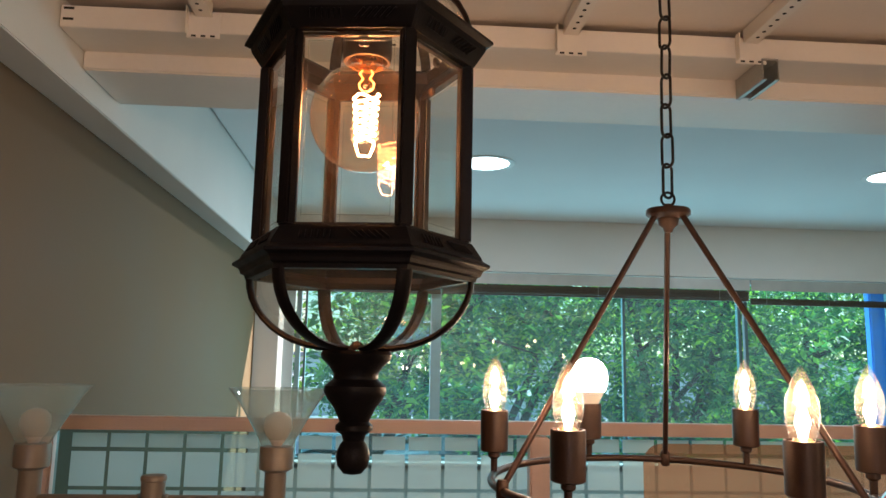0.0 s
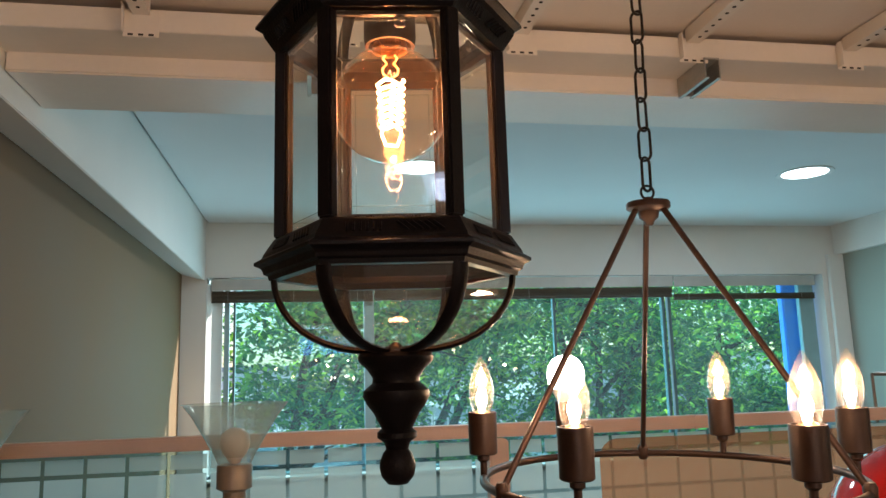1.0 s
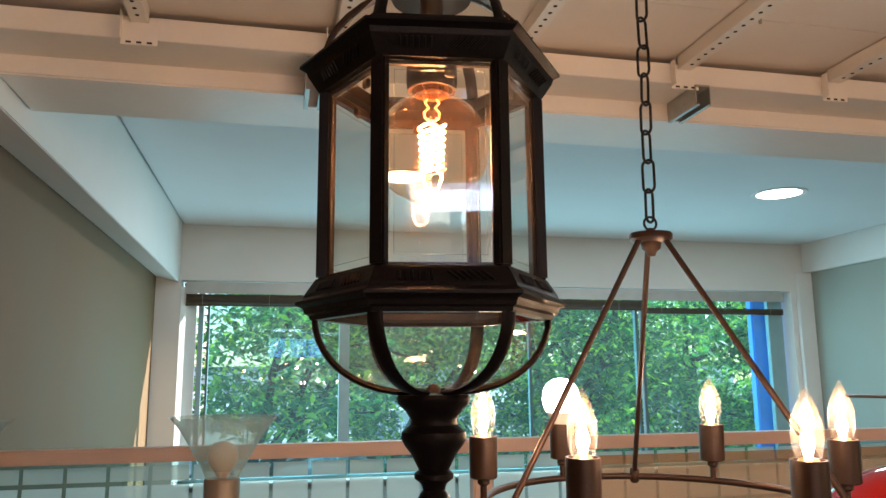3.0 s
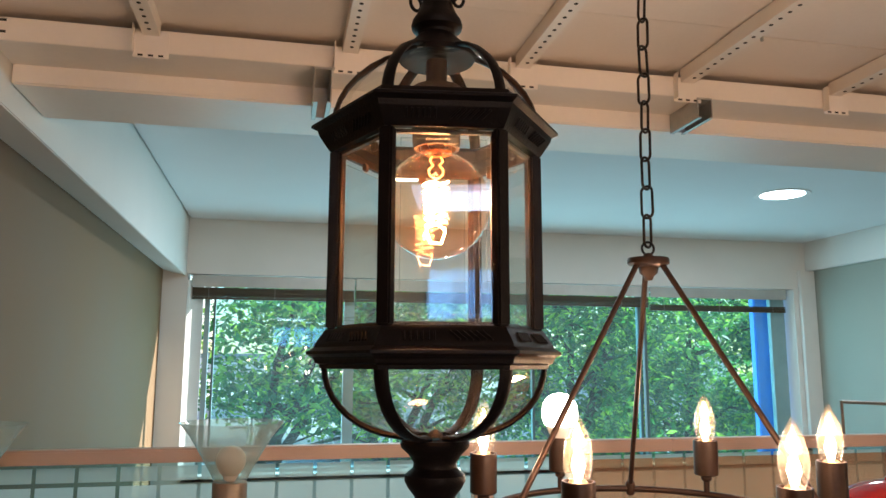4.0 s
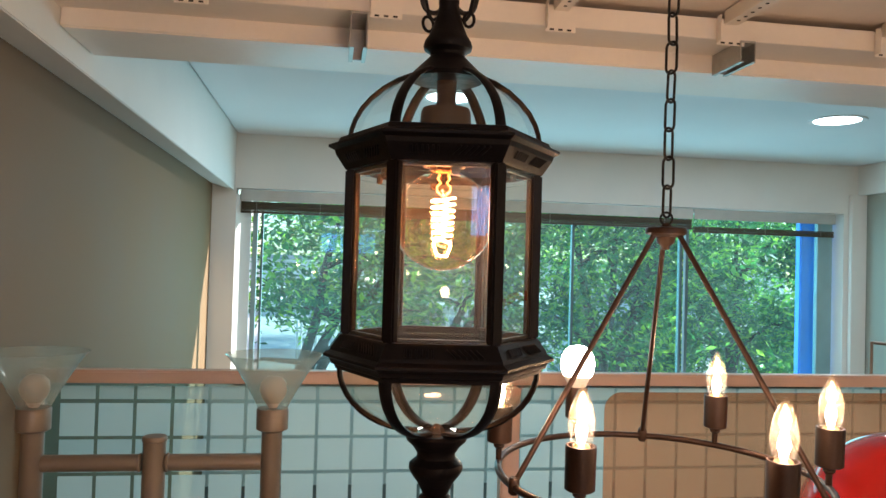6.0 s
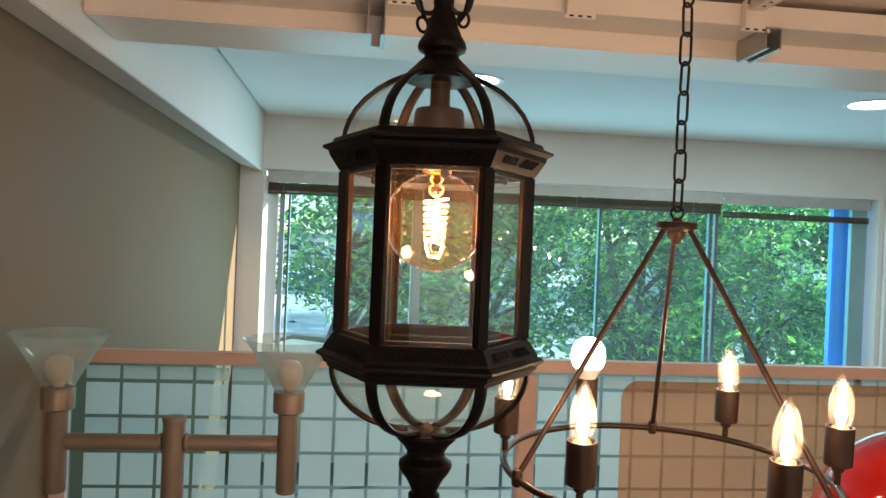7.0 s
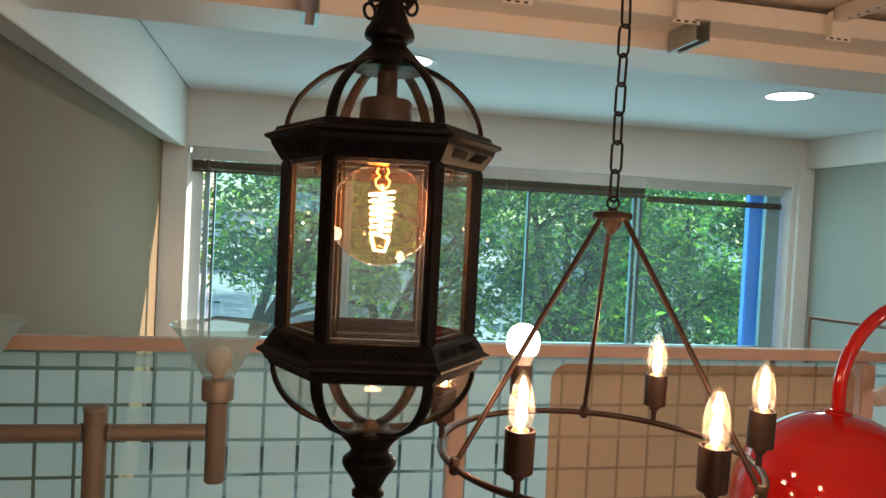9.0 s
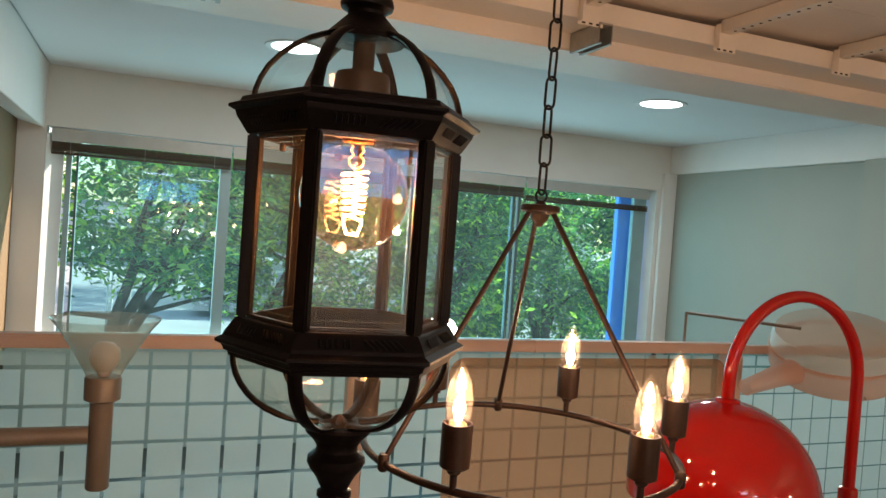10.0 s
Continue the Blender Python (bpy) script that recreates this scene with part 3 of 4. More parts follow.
for k in range(6):
    a = radians(42 + 60 * k)
    x, y = RING * math.cos(a), RING * math.sin(a)
    arm = part("candle_arm", me_stem, None, ch, m=pose(x, y, RZL))
    part("candle_sleeve", me_cup, None, arm, m=pose(0, 0, 0.036))
    if k == 1:
        led = part("bulb", lathe(bmesh.new(), [(0.030, 0.030), (0.0345, 0.042), (0.0355, 0.054), (0.033, 0.070), (0.025, 0.083), (0.013, 0.090), (0, 0.092)], 28), E_LED, arm, "round white LED bulb", m=pose(0, 0, 0.096), smooth=True)
        part("bulb_cap", lathe(bmesh.new(), [(0.014, -0.004), (0.018, 0.006), (0.029, 0.029), (0, 0.0295)], 24), M_TRIM, arm, "white plastic bulb neck", m=pose(0, 0, 0.096), smooth=True)
    else:
        part("bulb", me_bulb, None, arm, "clear candle bulb", m=pose(0, 0, 0.100))
        part("bulb_cap", me_cap, None, arm, m=pose(0, 0, 0.100))
        part("filament", me_fil, None, arm, "glowing filament", m=pose(0, 0, 0.100))
    w = pose(0.401, 1.101, 1.765, 1.6) @ Vector((x, y, RZL + 0.145))
    lamp("candle_light", "POINT", pose(*w), 0.95 if k != 1 else 1.2, WARM if k != 1 else (1, 0.88, 0.7), radius=0.012)
chain(ch, 0.022, 0.645, 0.056, 0.0205, 0.0024, twist=28)
part("canopy", lathe(bmesh.new(), [(0, 0.0), (0.012, -0.014), (0.04, -0.010), (0.055, 0.004), (0.055, 0.007)], 28), M_BRONZE, ch, m=pose(0, -0.018, 0.652), smooth=True)


# ---- hexagonal lantern ----
LX, LY = -0.067, 0.6095
la = thing("hexagonal_lantern", pose(LX, LY, 0, 0, 0, -7.0), "black bronze hexagonal hanging lantern with a lit globe bulb", "lantern")
HEX = 2 * math.pi / 6


def turn(k):
    return pose(0, 0, 0, 0, 0, 60 * k)


# stepped hexagonal frames above and below the panes
upper = part("upper_frame", lathe(bmesh.new(), [(0.102, 1.8170), (0.105, 1.8160), (0.107, 1.8120), (0.1165, 1.8085), (0.1168, 1.8060), (0.1105, 1.8030), (0.1090, 1.7985), (0.1005, 1.7860), (0.0985, 1.7835), (0.0905, 1.7835), (0.0905, 1.789), (0.0990, 1.802), (0.0960, 1.812)], 6, True), M_IRON, la)
lower = part("lower_frame", lathe(bmesh.new(), [(0.0905, 1.6200), (0.0985, 1.6200), (0.1000, 1.6185), (0.1078, 1.607), (0.1090, 1.6040), (0.1155, 1.6005), (0.1155, 1.5980), (0.1100, 1.5955), (0.1085, 1.5935), (0.1075, 1.5905), (0.1040, 1.5890), (0.1030, 1.5855), (0.0930, 1.5855), (0.0930, 1.592), (0.0985, 1.598), (0.0915, 1.612)], 6, True), M_IRON, la)
# relief bars on the sloping bands
for ring, rz in ((upper, ((0.1025, 1.7895), (0.1075, 1.7965))), (lower, ((0.1018, 1.6155), (0.1065, 1.6085)))):
    (r0, z0), (r1, z1) = rz
    a0, a1 = r0 * math.cos(HEX / 2), r1 * math.cos(HEX / 2)
    for slant, xs_ in ((0.0, [-0.032 + 0.0048 * i for i in range(6)]), (0.008, [0.004 + 0.0052 * i for i in range(6)])):
        bm = bmesh.new()
        for x in xs_:
            tube(bm, [(a0 + 0.0008, x, z0), (a1 + 0.0008, x + slant, z1)], 0.0011, 6)
        me = finish("relief", bm, M_IRON)
        for k in range(6):
            part("relief", me, None, ring, m=pose(0, 0, 0, 0, 0, 30 + 60 * k))
# corner posts, panes and their inner beads
me_post = finish("corner_post", boxm(0.0885, 0.0985, -0.0062, 0.0062, 1.6200, 1.7835, bevel=0.0016), M_IRON)
AP = 0.0925 * math.cos(HEX / 2)
HALF = 0.0925 / 2 - 0.0045
me_pane = finish("glass_pane", boxm(AP - 0.0012, AP + 0.0012, -HALF, HALF, 1.6205, 1.7830, bevel=0.0009), G_CLEAR)
bm = bmesh.new()
for y0, y1, z0, z1 in ((-HALF, HALF, 1.6203, 1.6235), (-HALF, HALF, 1.7800, 1.7832), (-HALF, -HALF + 0.002, 1.6237, 1.7798), (HALF - 0.002, HALF, 1.6237, 1.7798)):
    box(bm, AP - 0.006, AP - 0.0016, y0, y1, z0, z1)
bevels = bmesh.new()
BW = HALF - 0.0065
for y0, y1, z0, z1 in ((-BW, BW, 1.6290, 1.6296), (-BW, BW, 1.7748, 1.7754), (-BW - 0.0006, -BW, 1.6290, 1.7754), (BW, BW + 0.0006, 1.6290, 1.7754)):
    box(bevels, AP - 0.0016, AP - 0.00125, y0, y1, z0, z1)
me_bevel = finish("bevel_line", bevels, G_BEVEL)
me_bead = finish("glazing_bead", bm, M_BEAD)
for k in range(6):
    part("corner_post", me_post, None, la, m=turn(k))
    part("glass_pane", me_pane, None, la, m=pose(0, 0, 0, 0, 0, 30 + 60 * k))
    part("bevel_line", me_bevel, None, la, m=pose(0, 0, 0, 0, 0, 30 + 60 * k))
    part("glazing_bead", me_bead, None, la, m=pose(0, 0, 0, 0, 0, 30 + 60 * k))
# small tabs that hold the panes
me_tab = finish("pane_tab", boxm(AP - 0.010, AP - 0.0062, -0.004, 0.004, 1.773, 1.781, bevel=0.001), M_SOCKET)
for k in range(6):
    part("pane_tab", me_tab, None, la, m=pose(0, 0, 0, 0, 0, 37 + 60 * k))

# domed glass roof and bowl with curved ribs
dome = [(0.0965 * f, 1.815 + 0.068 * g) for f, g in ((1.0, 0), (0.985, 0.13), (0.95, 0.28), (0.885, 0.45), (0.79, 0.61), (0.66, 0.77), (0.52, 0.89), (0.38, 0.97), (0.28, 1.0))]
bowl = [(0.020 + 0.080 * math.cos(math.pi / 2 * i / 10) ** 0.95, 1.588 - 0.062 * math.sin(math.pi / 2 * i / 10)) for i in range(11)]
for nm, prof, gl in (("roof", dome, G_CLEAR), ("bowl", bowl, G_OLD)):
    inner = [(r - 0.004, z) for r, z in prof]
    me_g = finish(nm + "_glass", lathe(bmesh.new(), inner, 6, span=1), gl, True)
    me_r = finish(nm + "_rib", tube(bmesh.new(), [(r - 0.001, 0, z) for r, z in prof], 0.0068 if nm == "bowl" else 0.0060, 8, flat=0.42), M_IRON, True)
    for k in range(6):
        part(nm + "_glass", me_g, None, la, m=turn(k))
        part(nm + "_rib", me_r, None, la, m=turn(k))
part("neck", lathe(bmesh.new(), [(0.0, 1.876), (0.036, 1.876), (0.038, 1.880), (0.030, 1.888), (0.022, 1.896), (0.0172, 1.901), (0.0180, 1.904), (0.0238, 1.9075), (0.0248, 1.911), (0.0235, 1.916), (0.0195, 1.922), (0.0150, 1.933), (0.0118, 1.944), (0.0100, 1.952), (0.0105, 1.955), (0.0105, 1.960), (0.006, 1.964), (0, 1.965)], 32), M_IRON, la, smooth=True)
part("finial", lathe(bmesh.new(), [(0.0, 1.524), (0.0295, 1.524), (0.0310, 1.521), (0.0300, 1.517), (0.0235, 1.511), (0.0190, 1.504), (0.0195, 1.500), (0.0265, 1.494), (0.0270, 1.489), (0.0240, 1.483), (0.0185, 1.476), (0.0150, 1.469), (0.0125, 1.464), (0.0160, 1.461), (0.0160, 1.457), (0.0105, 1.453), (0.0090, 1.448), (0.0115, 1.445), (0.0140, 1.439), (0.0145, 1.434), (0.0130, 1.427), (0.0080, 1.421), (0, 1.4195)], 32), M_IRON, la, smooth=True)
part("finial_nut", lathe(bmesh.new(), [(0, 1.533), (0.003, 1.532), (0.006, 1.529), (0.008, 1.525)], 6), M_SOCKET, la)
part("loop", tube(bmesh.new(), [(0.011 * math.cos(a), 0, 1.973 + 0.013 * math.sin(a)) for a in [2 * math.pi * k / 18 for k in range(18)]], 0.0026, 8, loop=True), M_IRON, la, smooth=True)
part("socket_cover", lathe(bmesh.new(), [(0.010, 1.8755), (0.010, 1.853), (0.012, 1.850), (0.0235, 1.848), (0.0250, 1.845), (0.0265, 1.824), (0.0262, 1.8225), (0, 1.8225)], 28), M_SOCKET, la, "brown metal cup over the lampholder", smooth=True)
part("lampholder", lathe(bmesh.new(), [(0.0, 1.822), (0.0225, 1.822), (0.0228, 1.796), (0.0215, 1.789), (0.0185, 1.789), (0.0175, 1.800), (0, 1.800)], 28), M_SOCKET, la, smooth=True)
bulb = part("bulb", lathe(bmesh.new(), [(0.0135, 1.795)] + [(0.0145, 1.787), (0.0165, 1.780)] + [(0.0505 * math.sin(radians(a)), 1.7355 + 0.0505 * math.cos(radians(a))) for a in range(28, 181, 8)] + [(0, 1.685)], 40), G_AMBER, la, "amber glass globe bulb", smooth=True)
part("bulb_cap", lathe(bmesh.new(), [(0.0137, 1.7965), (0.0140, 1.793), (0.0150, 1.790), (0.0142, 1.787), (0.0152, 1.785)], 24), M_BRASS, bulb, smooth=True)
part("glass_stem", lathe(bmesh.new(), [(0.007, 1.790), (0.005, 1.775), (0.0065, 1.766), (0.002, 1.760), (0, 1.759)], 14), G_AMBER, bulb, smooth=True)
# wound filament: loops at the top, a coil that narrows to a point below
coil = []
for i in range(217):
    t = i / 216
    a = 2 * math.pi * 7 * t
    r = 0.0108 * (1 - 0.25 * t) * (1 + 0.20 * math.sin(3 * a))
    coil.append((r * math.cos(a), r * math.sin(a), 1.7585 - 0.0445 * t + 0.0012 * math.sin(2 * a)))
part("filament", tube(bmesh.new(), coil, 0.00112, 6), E_FILAMENT, bulb, "glowing coiled filament", smooth=True)
tip = [(-0.0078, 0.002, 1.715), (-0.0085, 0.002, 1.7105), (-0.0050, 0.001, 1.7005), (0.0048, 0.001, 1.6995), (0.0085, 0.002, 1.7100), (0.0078, 0.002, 1.715)]
part("filament", tube(bmesh.new(), tip, 0.0012, 6), E_FILAMENT, bulb, smooth=True)
dim = glow("dim_filament", (1.0, 0.40, 0.10), 5)
for s_ in (-1, 1):
    wire = [(0.0008 * s_, 0, 1.7600), (0.0062 * s_, 0.001, 1.7645), (0.0070 * s_, 0.002, 1.7695), (0.0030 * s_, 0, 1.7735), (0.0062 * s_, -0.002, 1.7775), (0.0040 * s_, 0, 1.7815)]
    part("support_wire", tube(bmesh.new(), wire, 0.0007, 6), dim, bulb, smooth=True)
lamp("lantern_light", "POINT", pose(LX, LY, 1.734), 0.9, (1.0, 0.45, 0.16), radius=0.004)
chain(la, 1.975, 2.40, 0.050, 0.024, 0.0028, twist=35)
for s in (-1, 1):
    for i, (dx, z, tw) in enumerate(((0.019, 1.968, 20), (0.022, 2.000, 70), (0.017, 2.035, 10))):
        part("chain_link", finish("chain_link", tube(bmesh.new(), stadium(0.046, 0.022), 0.0026, 8, loop=True), M_CHAIN, True), None, la, m=pose(s * dx, 0.004 * i, z, 0, s * 14, tw))
ring_me = finish("hook_ring", tube(bmesh.new(), [(0.0058 * math.cos(a), 0, 0.0075 * math.sin(a)) for a in [2 * math.pi * k / 14 for k in range(14)]], 0.0017, 8, loop=True), M_IRON, True)
for s_ in (-1, 1):
    part("hook_ring", ring_me, None, la, m=pose(s_ * 0.0205, -0.002, 1.936 + 0.003 * s_, 0, 14 * s_, 25))
    part("hook_arm", tube(bmesh.new(), [(s_ * 0.0120, 0, 1.940), (s_ * 0.0165, 0, 1.938), (s_ * 0.0205, -0.002, 1.943), (s_ * 0.0245, -0.002, 1.962), (s_ * 0.0235, 0, 1.985), (s_ * 0.0140, 0, 2.004)], 0.0020, 8), M_IRON, la, smooth=True)
part("cable", tube(bmesh.new(), [(0.003, 0, 1.962), (0.012, 0.004, 1.99), (0.004, 0.010, 2.05), (-0.006, 0.0, 2.15), (0.004, -0.006, 2.28), (0, 0, 2.41)], 0.0022, 8), M_CHAIN, la, smooth=True)
part("canopy", lathe(bmesh.new(), [(0, 2.39), (0.02, 2.395), (0.05, 2.411), (0.055, 2.4255)], 28), M_IRON, la, smooth=True)


# ---- floor lamp with two glass shades ----
FY = 1.884
fl = thing("two_arm_floor_lamp", pose(-0.606, FY, 0), "taupe metal floor lamp with two upturned ribbed glass shades", "floor lamp")
part("pole", lathe(bmesh.new(), [(0.0285, 0.03), (0.0285, 1.222), (0.031, 1.224), (0.031, 1.232), (0.028, 1.236), (0, 1.238)], 28), M_LAMP_PAINT, fl, smooth=True)
part("base", lathe(bmesh.new(), [(0, 0.0), (0.15, 0.0), (0.152, 0.012), (0.12, 0.022), (0.04, 0.032), (0, 0.032)], 36), M_LAMP_PAINT, fl, smooth=True)
bm = bmesh.new()
NR = 40
prof = [(0.036, 1.306), (0.045, 1.326), (0.070, 1.370), (0.100, 1.420), (0.122, 1.447), (0.1245, 1.449), (0.120, 1.446), (0.098, 1.418), (0.068, 1.369), (0.043, 1.326)]
rows = []
for r, z in prof:
    rows.append([bm.verts.new(((r + (0.0010 if i % 2 else -0.0010)) * math.cos(math.pi * i / NR), (r + (0.0010 if i % 2 else -0.0010)) * math.sin(math.pi * i / NR), z)) for i in range(2 * NR)])
for a, b in zip(rows, rows[1:]):
    for i in range(2 * NR):
        bm.faces.new((a[i], a[(i + 1) % (2 * NR)], b[(i + 1) % (2 * NR)], b[i]))
me_shade = finish("shade", bm, G_SHADE, True)
for s in (-1, 1):
    x = s * 0.293
    part("arm", tube(bmesh.new(), [(s * 0.029, 0, 1.168), (x - s * 0.025, 0, 1.168)], 0.0215, 18), M_LAMP_PAINT, fl, smooth=True)
    part("arm_collar", lathe(bmesh.new(), [(0.0215, 0), (0.0245, 0.002), (0.0245, 0.006), (0.0215, 0.008)], 20), M_LAMP_PAINT, fl, m=pose(s * 0.030, 0, 1.168, 0, 90 * s, 0), smooth=True)
    up = part("upright", lathe(bmesh.new(), [(0, 1.037), (0.024, 1.037), (0.0265, 1.040), (0.0265, 1.252)], 24), M_LAMP_PAINT, fl, m=pose(x, 0, 0), smooth=True)
    part("socket_cup", lathe(bmesh.new(), [(0.0265, 1.246), (0.034, 1.250), (0.041, 1.254), (0.0415, 1.304), (0.039, 1.308), (0, 1.308)], 28), M_LAMP_PAINT, up, smooth=True)
    part("screw", lathe(bmesh.new(), [(0, -0.003), (0.003, -0.002), (0.0035, 0)], 10), M_HOLE, up, m=pose(0, -0.0265, 1.225, 90))
    part("shade", me_shade, None, fl, "ribbed clear glass shade", m=pose(x, 0, 0))
    part("bulb", lathe(bmesh.new(), [(0.012, 1.309), (0.016, 1.318), (0.030, 1.336), (0.036, 1.354), (0.033, 1.374), (0.020, 1.388), (0, 1.393)], 24), M_BULBOPAL, fl, "unlit pinkish opal bulb", m=pose(x, 0, 0), smooth=True)


# ---- red arched lamp ----
rl = thing("red_arched_lamp", pose(1.10, 1.357, 0), "glossy red lamp with a dome shade hung from an arched tube", "floor lamp")
arch = [(0.217 - 0.217 * math.cos(a), 0, 1.395 + 0.217 * math.sin(a)) for a in [math.pi * i / 28 for i in range(29)]]
part("arched_tube", tube(bmesh.new(), [(0, 0, 1.325)] + arch + [(0.434, 0, 1.2), (0.434, 0, 1.02), (0.434, 0, 0.02)], 0.0155, 18), M_RED, rl, smooth=True)
part("collar", lathe(bmesh.new(), [(0.016, 1.112), (0.023, 1.108), (0.0245, 1.10), (0.0245, 1.02), (0.016, 1.015)], 24), M_RED, rl, m=pose(0.434, 0, 0), smooth=True)
RD = 0.225
shade = [(RD * math.sin(radians(a)), 1.125 + RD * math.cos(radians(a))) for a in range(0, 100, 5)]
part("dome_shade", lathe(bmesh.new(), shade + [(r - 0.003, z) for r, z in shade[::-1][:-1]] + [(0, 1.347)], 64), M_RED, rl, smooth=True)
part("cap", lathe(bmesh.new(), [(0.030, 1.3465), (0.030, 1.352), (0.022, 1.356), (0.0157, 1.357)], 24), M_RED, rl, smooth=True)
part("base", lathe(bmesh.new(), [(0, 0), (0.16, 0), (0.162, 0.012), (0.15, 0.02), (0, 0.022)], 40), M_RED, rl, m=pose(0.434, 0, 0), smooth=True)

# ---- pale pink translucent lamp head ----
pk = thing("pink_acrylic_lamp", pose(2.24, 2.05, 0), "pale translucent pink acrylic lamp head on a slender arm", "lamp")
tilt = pose(0.03, 0, 1.362, 14, -15, 0)
head = part("head", lathe(bmesh.new(), [(0, -0.118), (0.10, -0.116), (0.19, -0.106), (0.226, -0.088), (0.236, -0.060), (0.236, 0.010)], 56), M_PINK, pk, "pink translucent lower bowl", m=tilt, smooth=True)
part("cover", lathe(bmesh.new(), [(0.2355, 0.0115), (0.232, 0.055), (0.222, 0.078), (0.16, 0.092), (0, 0.098)], 56), G_PALE, pk, "pale translucent cover", m=tilt, smooth=True)
part("rim", lathe(bmesh.new(), [(0.2365, 0.004), (0.2400, 0.006), (0.2400, 0.017), (0.2365, 0.019)], 56, True), M_PINK, pk, m=tilt, smooth=True)
for x in (-0.09, 0.10):
    part("screw", lathe(bmesh.new(), [(0, -0.003), (0.006, -0.002), (0.007, 0)], 10), M_LAMP_PAINT, head, m=pose(x, -0.213, -0.072, 90))
part("arm", tube(bmesh.new(), [(-0.205, -0.02, 1.285), (-0.30, -0.02, 1.262), (-0.43, -0.02, 1.225)], [0.058, 0.046, 0.034], 16, flat=0.8), M_PINK, pk, smooth=True)
part("stand", tube(bmesh.new(), [(0.16, 0, 1.25), (0.16, 0, 0.004)], 0.012, 12), M_PINK, pk, smooth=True)


# ---- the street ----
tagged(part("ground", boxm(-150, 150, 5.91, 400, Z_STREET - 0.2, Z_STREET), M_GROUND, None, "sunlit pale paving outside the window"), category="setting", kind="structure")


def tree(x, y, height, spread, seed, leaves, low, big=1.0, leans=()):
    rnd = random.Random(seed)
    t = thing("tree", pose(x, y, -0.12), "leafy green street tree with a dark leaning trunk", "tree", "street trees")
    trunk = bmesh.new()
    ends = []
    for stem in range(3):
        lean, fwd = rnd.uniform(-0.55, 0.55), rnd.uniform(-0.25, 0.25)
        lean = leans[stem] if leans else lean
        top = Vector((lean * height * 0.55, fwd * height * 0.4, height * 0.62))
        pts = [Vector((0.05 * stem - lean * 0.5, 0.04 * stem, Z_STREET + 0.12)).lerp(top, k / 6) + Vector((rnd.uniform(-0.06, 0.06), rnd.uniform(-0.05, 0.05), 0)) for k in range(7)]
        tube(trunk, pts, [0.105 - 0.012 * k for k in range(7)], 9)
        for k in range(5):
            a, st = rnd.uniform(0, 6.28), pts[2 + k % 5]
            end = st + Vector((math.cos(a) * spread * rnd.uniform(0.4, 0.75), math.sin(a) * spread * rnd.uniform(0.4, 0.75), rnd.uniform(-0.1, 0.8)))
            mid = st.lerp(end, 0.5) + Vector((0, 0, rnd.uniform(0.0, 0.35)))
            tube(trunk, [st, mid, end], [0.05, 0.03, 0.01], 6)
            ends += [end, mid]
    part("trunk", trunk, M_BARK, t, smooth=True)
    # clumps of leaves round the limb ends, with gaps between
    clumps = [e + Vector((rnd.gauss(0, 0.35), rnd.gauss(0, 0.35), rnd.gauss(0, 0.3))) for e in ends for _ in range(2)]
    clumps += [Vector((rnd.uniform(-1, 1) * spread, rnd.uniform(-1, 1) * spread, rnd.uniform(low, 3.9 * big))) for _ in range(70)]
    vs, fs = [], []
    for _ in range(leaves):
        c = clumps[rnd.randrange(len(clumps))]
        p = c + Vector((big * rnd.gauss(0, 0.25), big * rnd.gauss(0, 0.25), big * rnd.gauss(0, 0.17)))
        if p.z < low - rnd.random() * 0.4:
            continue
        s = big * rnd.uniform(0.040, 0.105)
        e = Euler((rnd.uniform(-0.9, 0.9), rnd.uniform(-0.9, 0.9), rnd.uniform(0, 6.28))).to_matrix()
        i = len(vs)
        vs += [p + e @ Vector(q) for q in ((-s, 0, 0), (0, -s * 0.42, s * 0.12), (s, 0, 0), (0, s * 0.42, s * 0.12))]
        fs.append((i, i + 1, i + 2, i + 3))
    me = bpy.data.meshes.new("crown")
    me.from_pydata(vs, [], fs)
    me.materials.append(M_LEAF)
    tagged(part("crown", me, None, t), "dense green crown with gaps of sky")
    return t


tree(-0.75, 11.6, 5.2, 2.4, 11, 11000, 0.85, leans=(0.62, 0.30, 0.85))
tree(1.6, 13.4, 5.4, 2.5, 12, 13000, 0.75, leans=(0.55, -0.35, 0.8))
tree(4.6, 12.4, 5.6, 2.6, 13, 17000, 0.1, leans=(0.1, -0.3, 0.45))
tree(7.6, 13.6, 5.6, 2.6, 14, 17000, 0.0)
tree(10.6, 14.0, 5.6, 2.6, 15, 13000, 0.5)
tree(3.0, 31.0, 8.5, 4.6, 17, 5000, 1.5, 1.7)
tree(9.0, 30.5, 8.5, 4.6, 18, 6500, 1.4, 1.7)
tree(17.0, 31.5, 8.5, 4.8, 19, 6500, 1.3, 1.7)
tree(25.0, 32.5, 8.5, 4.8, 20, 6500, 1.2, 1.7)


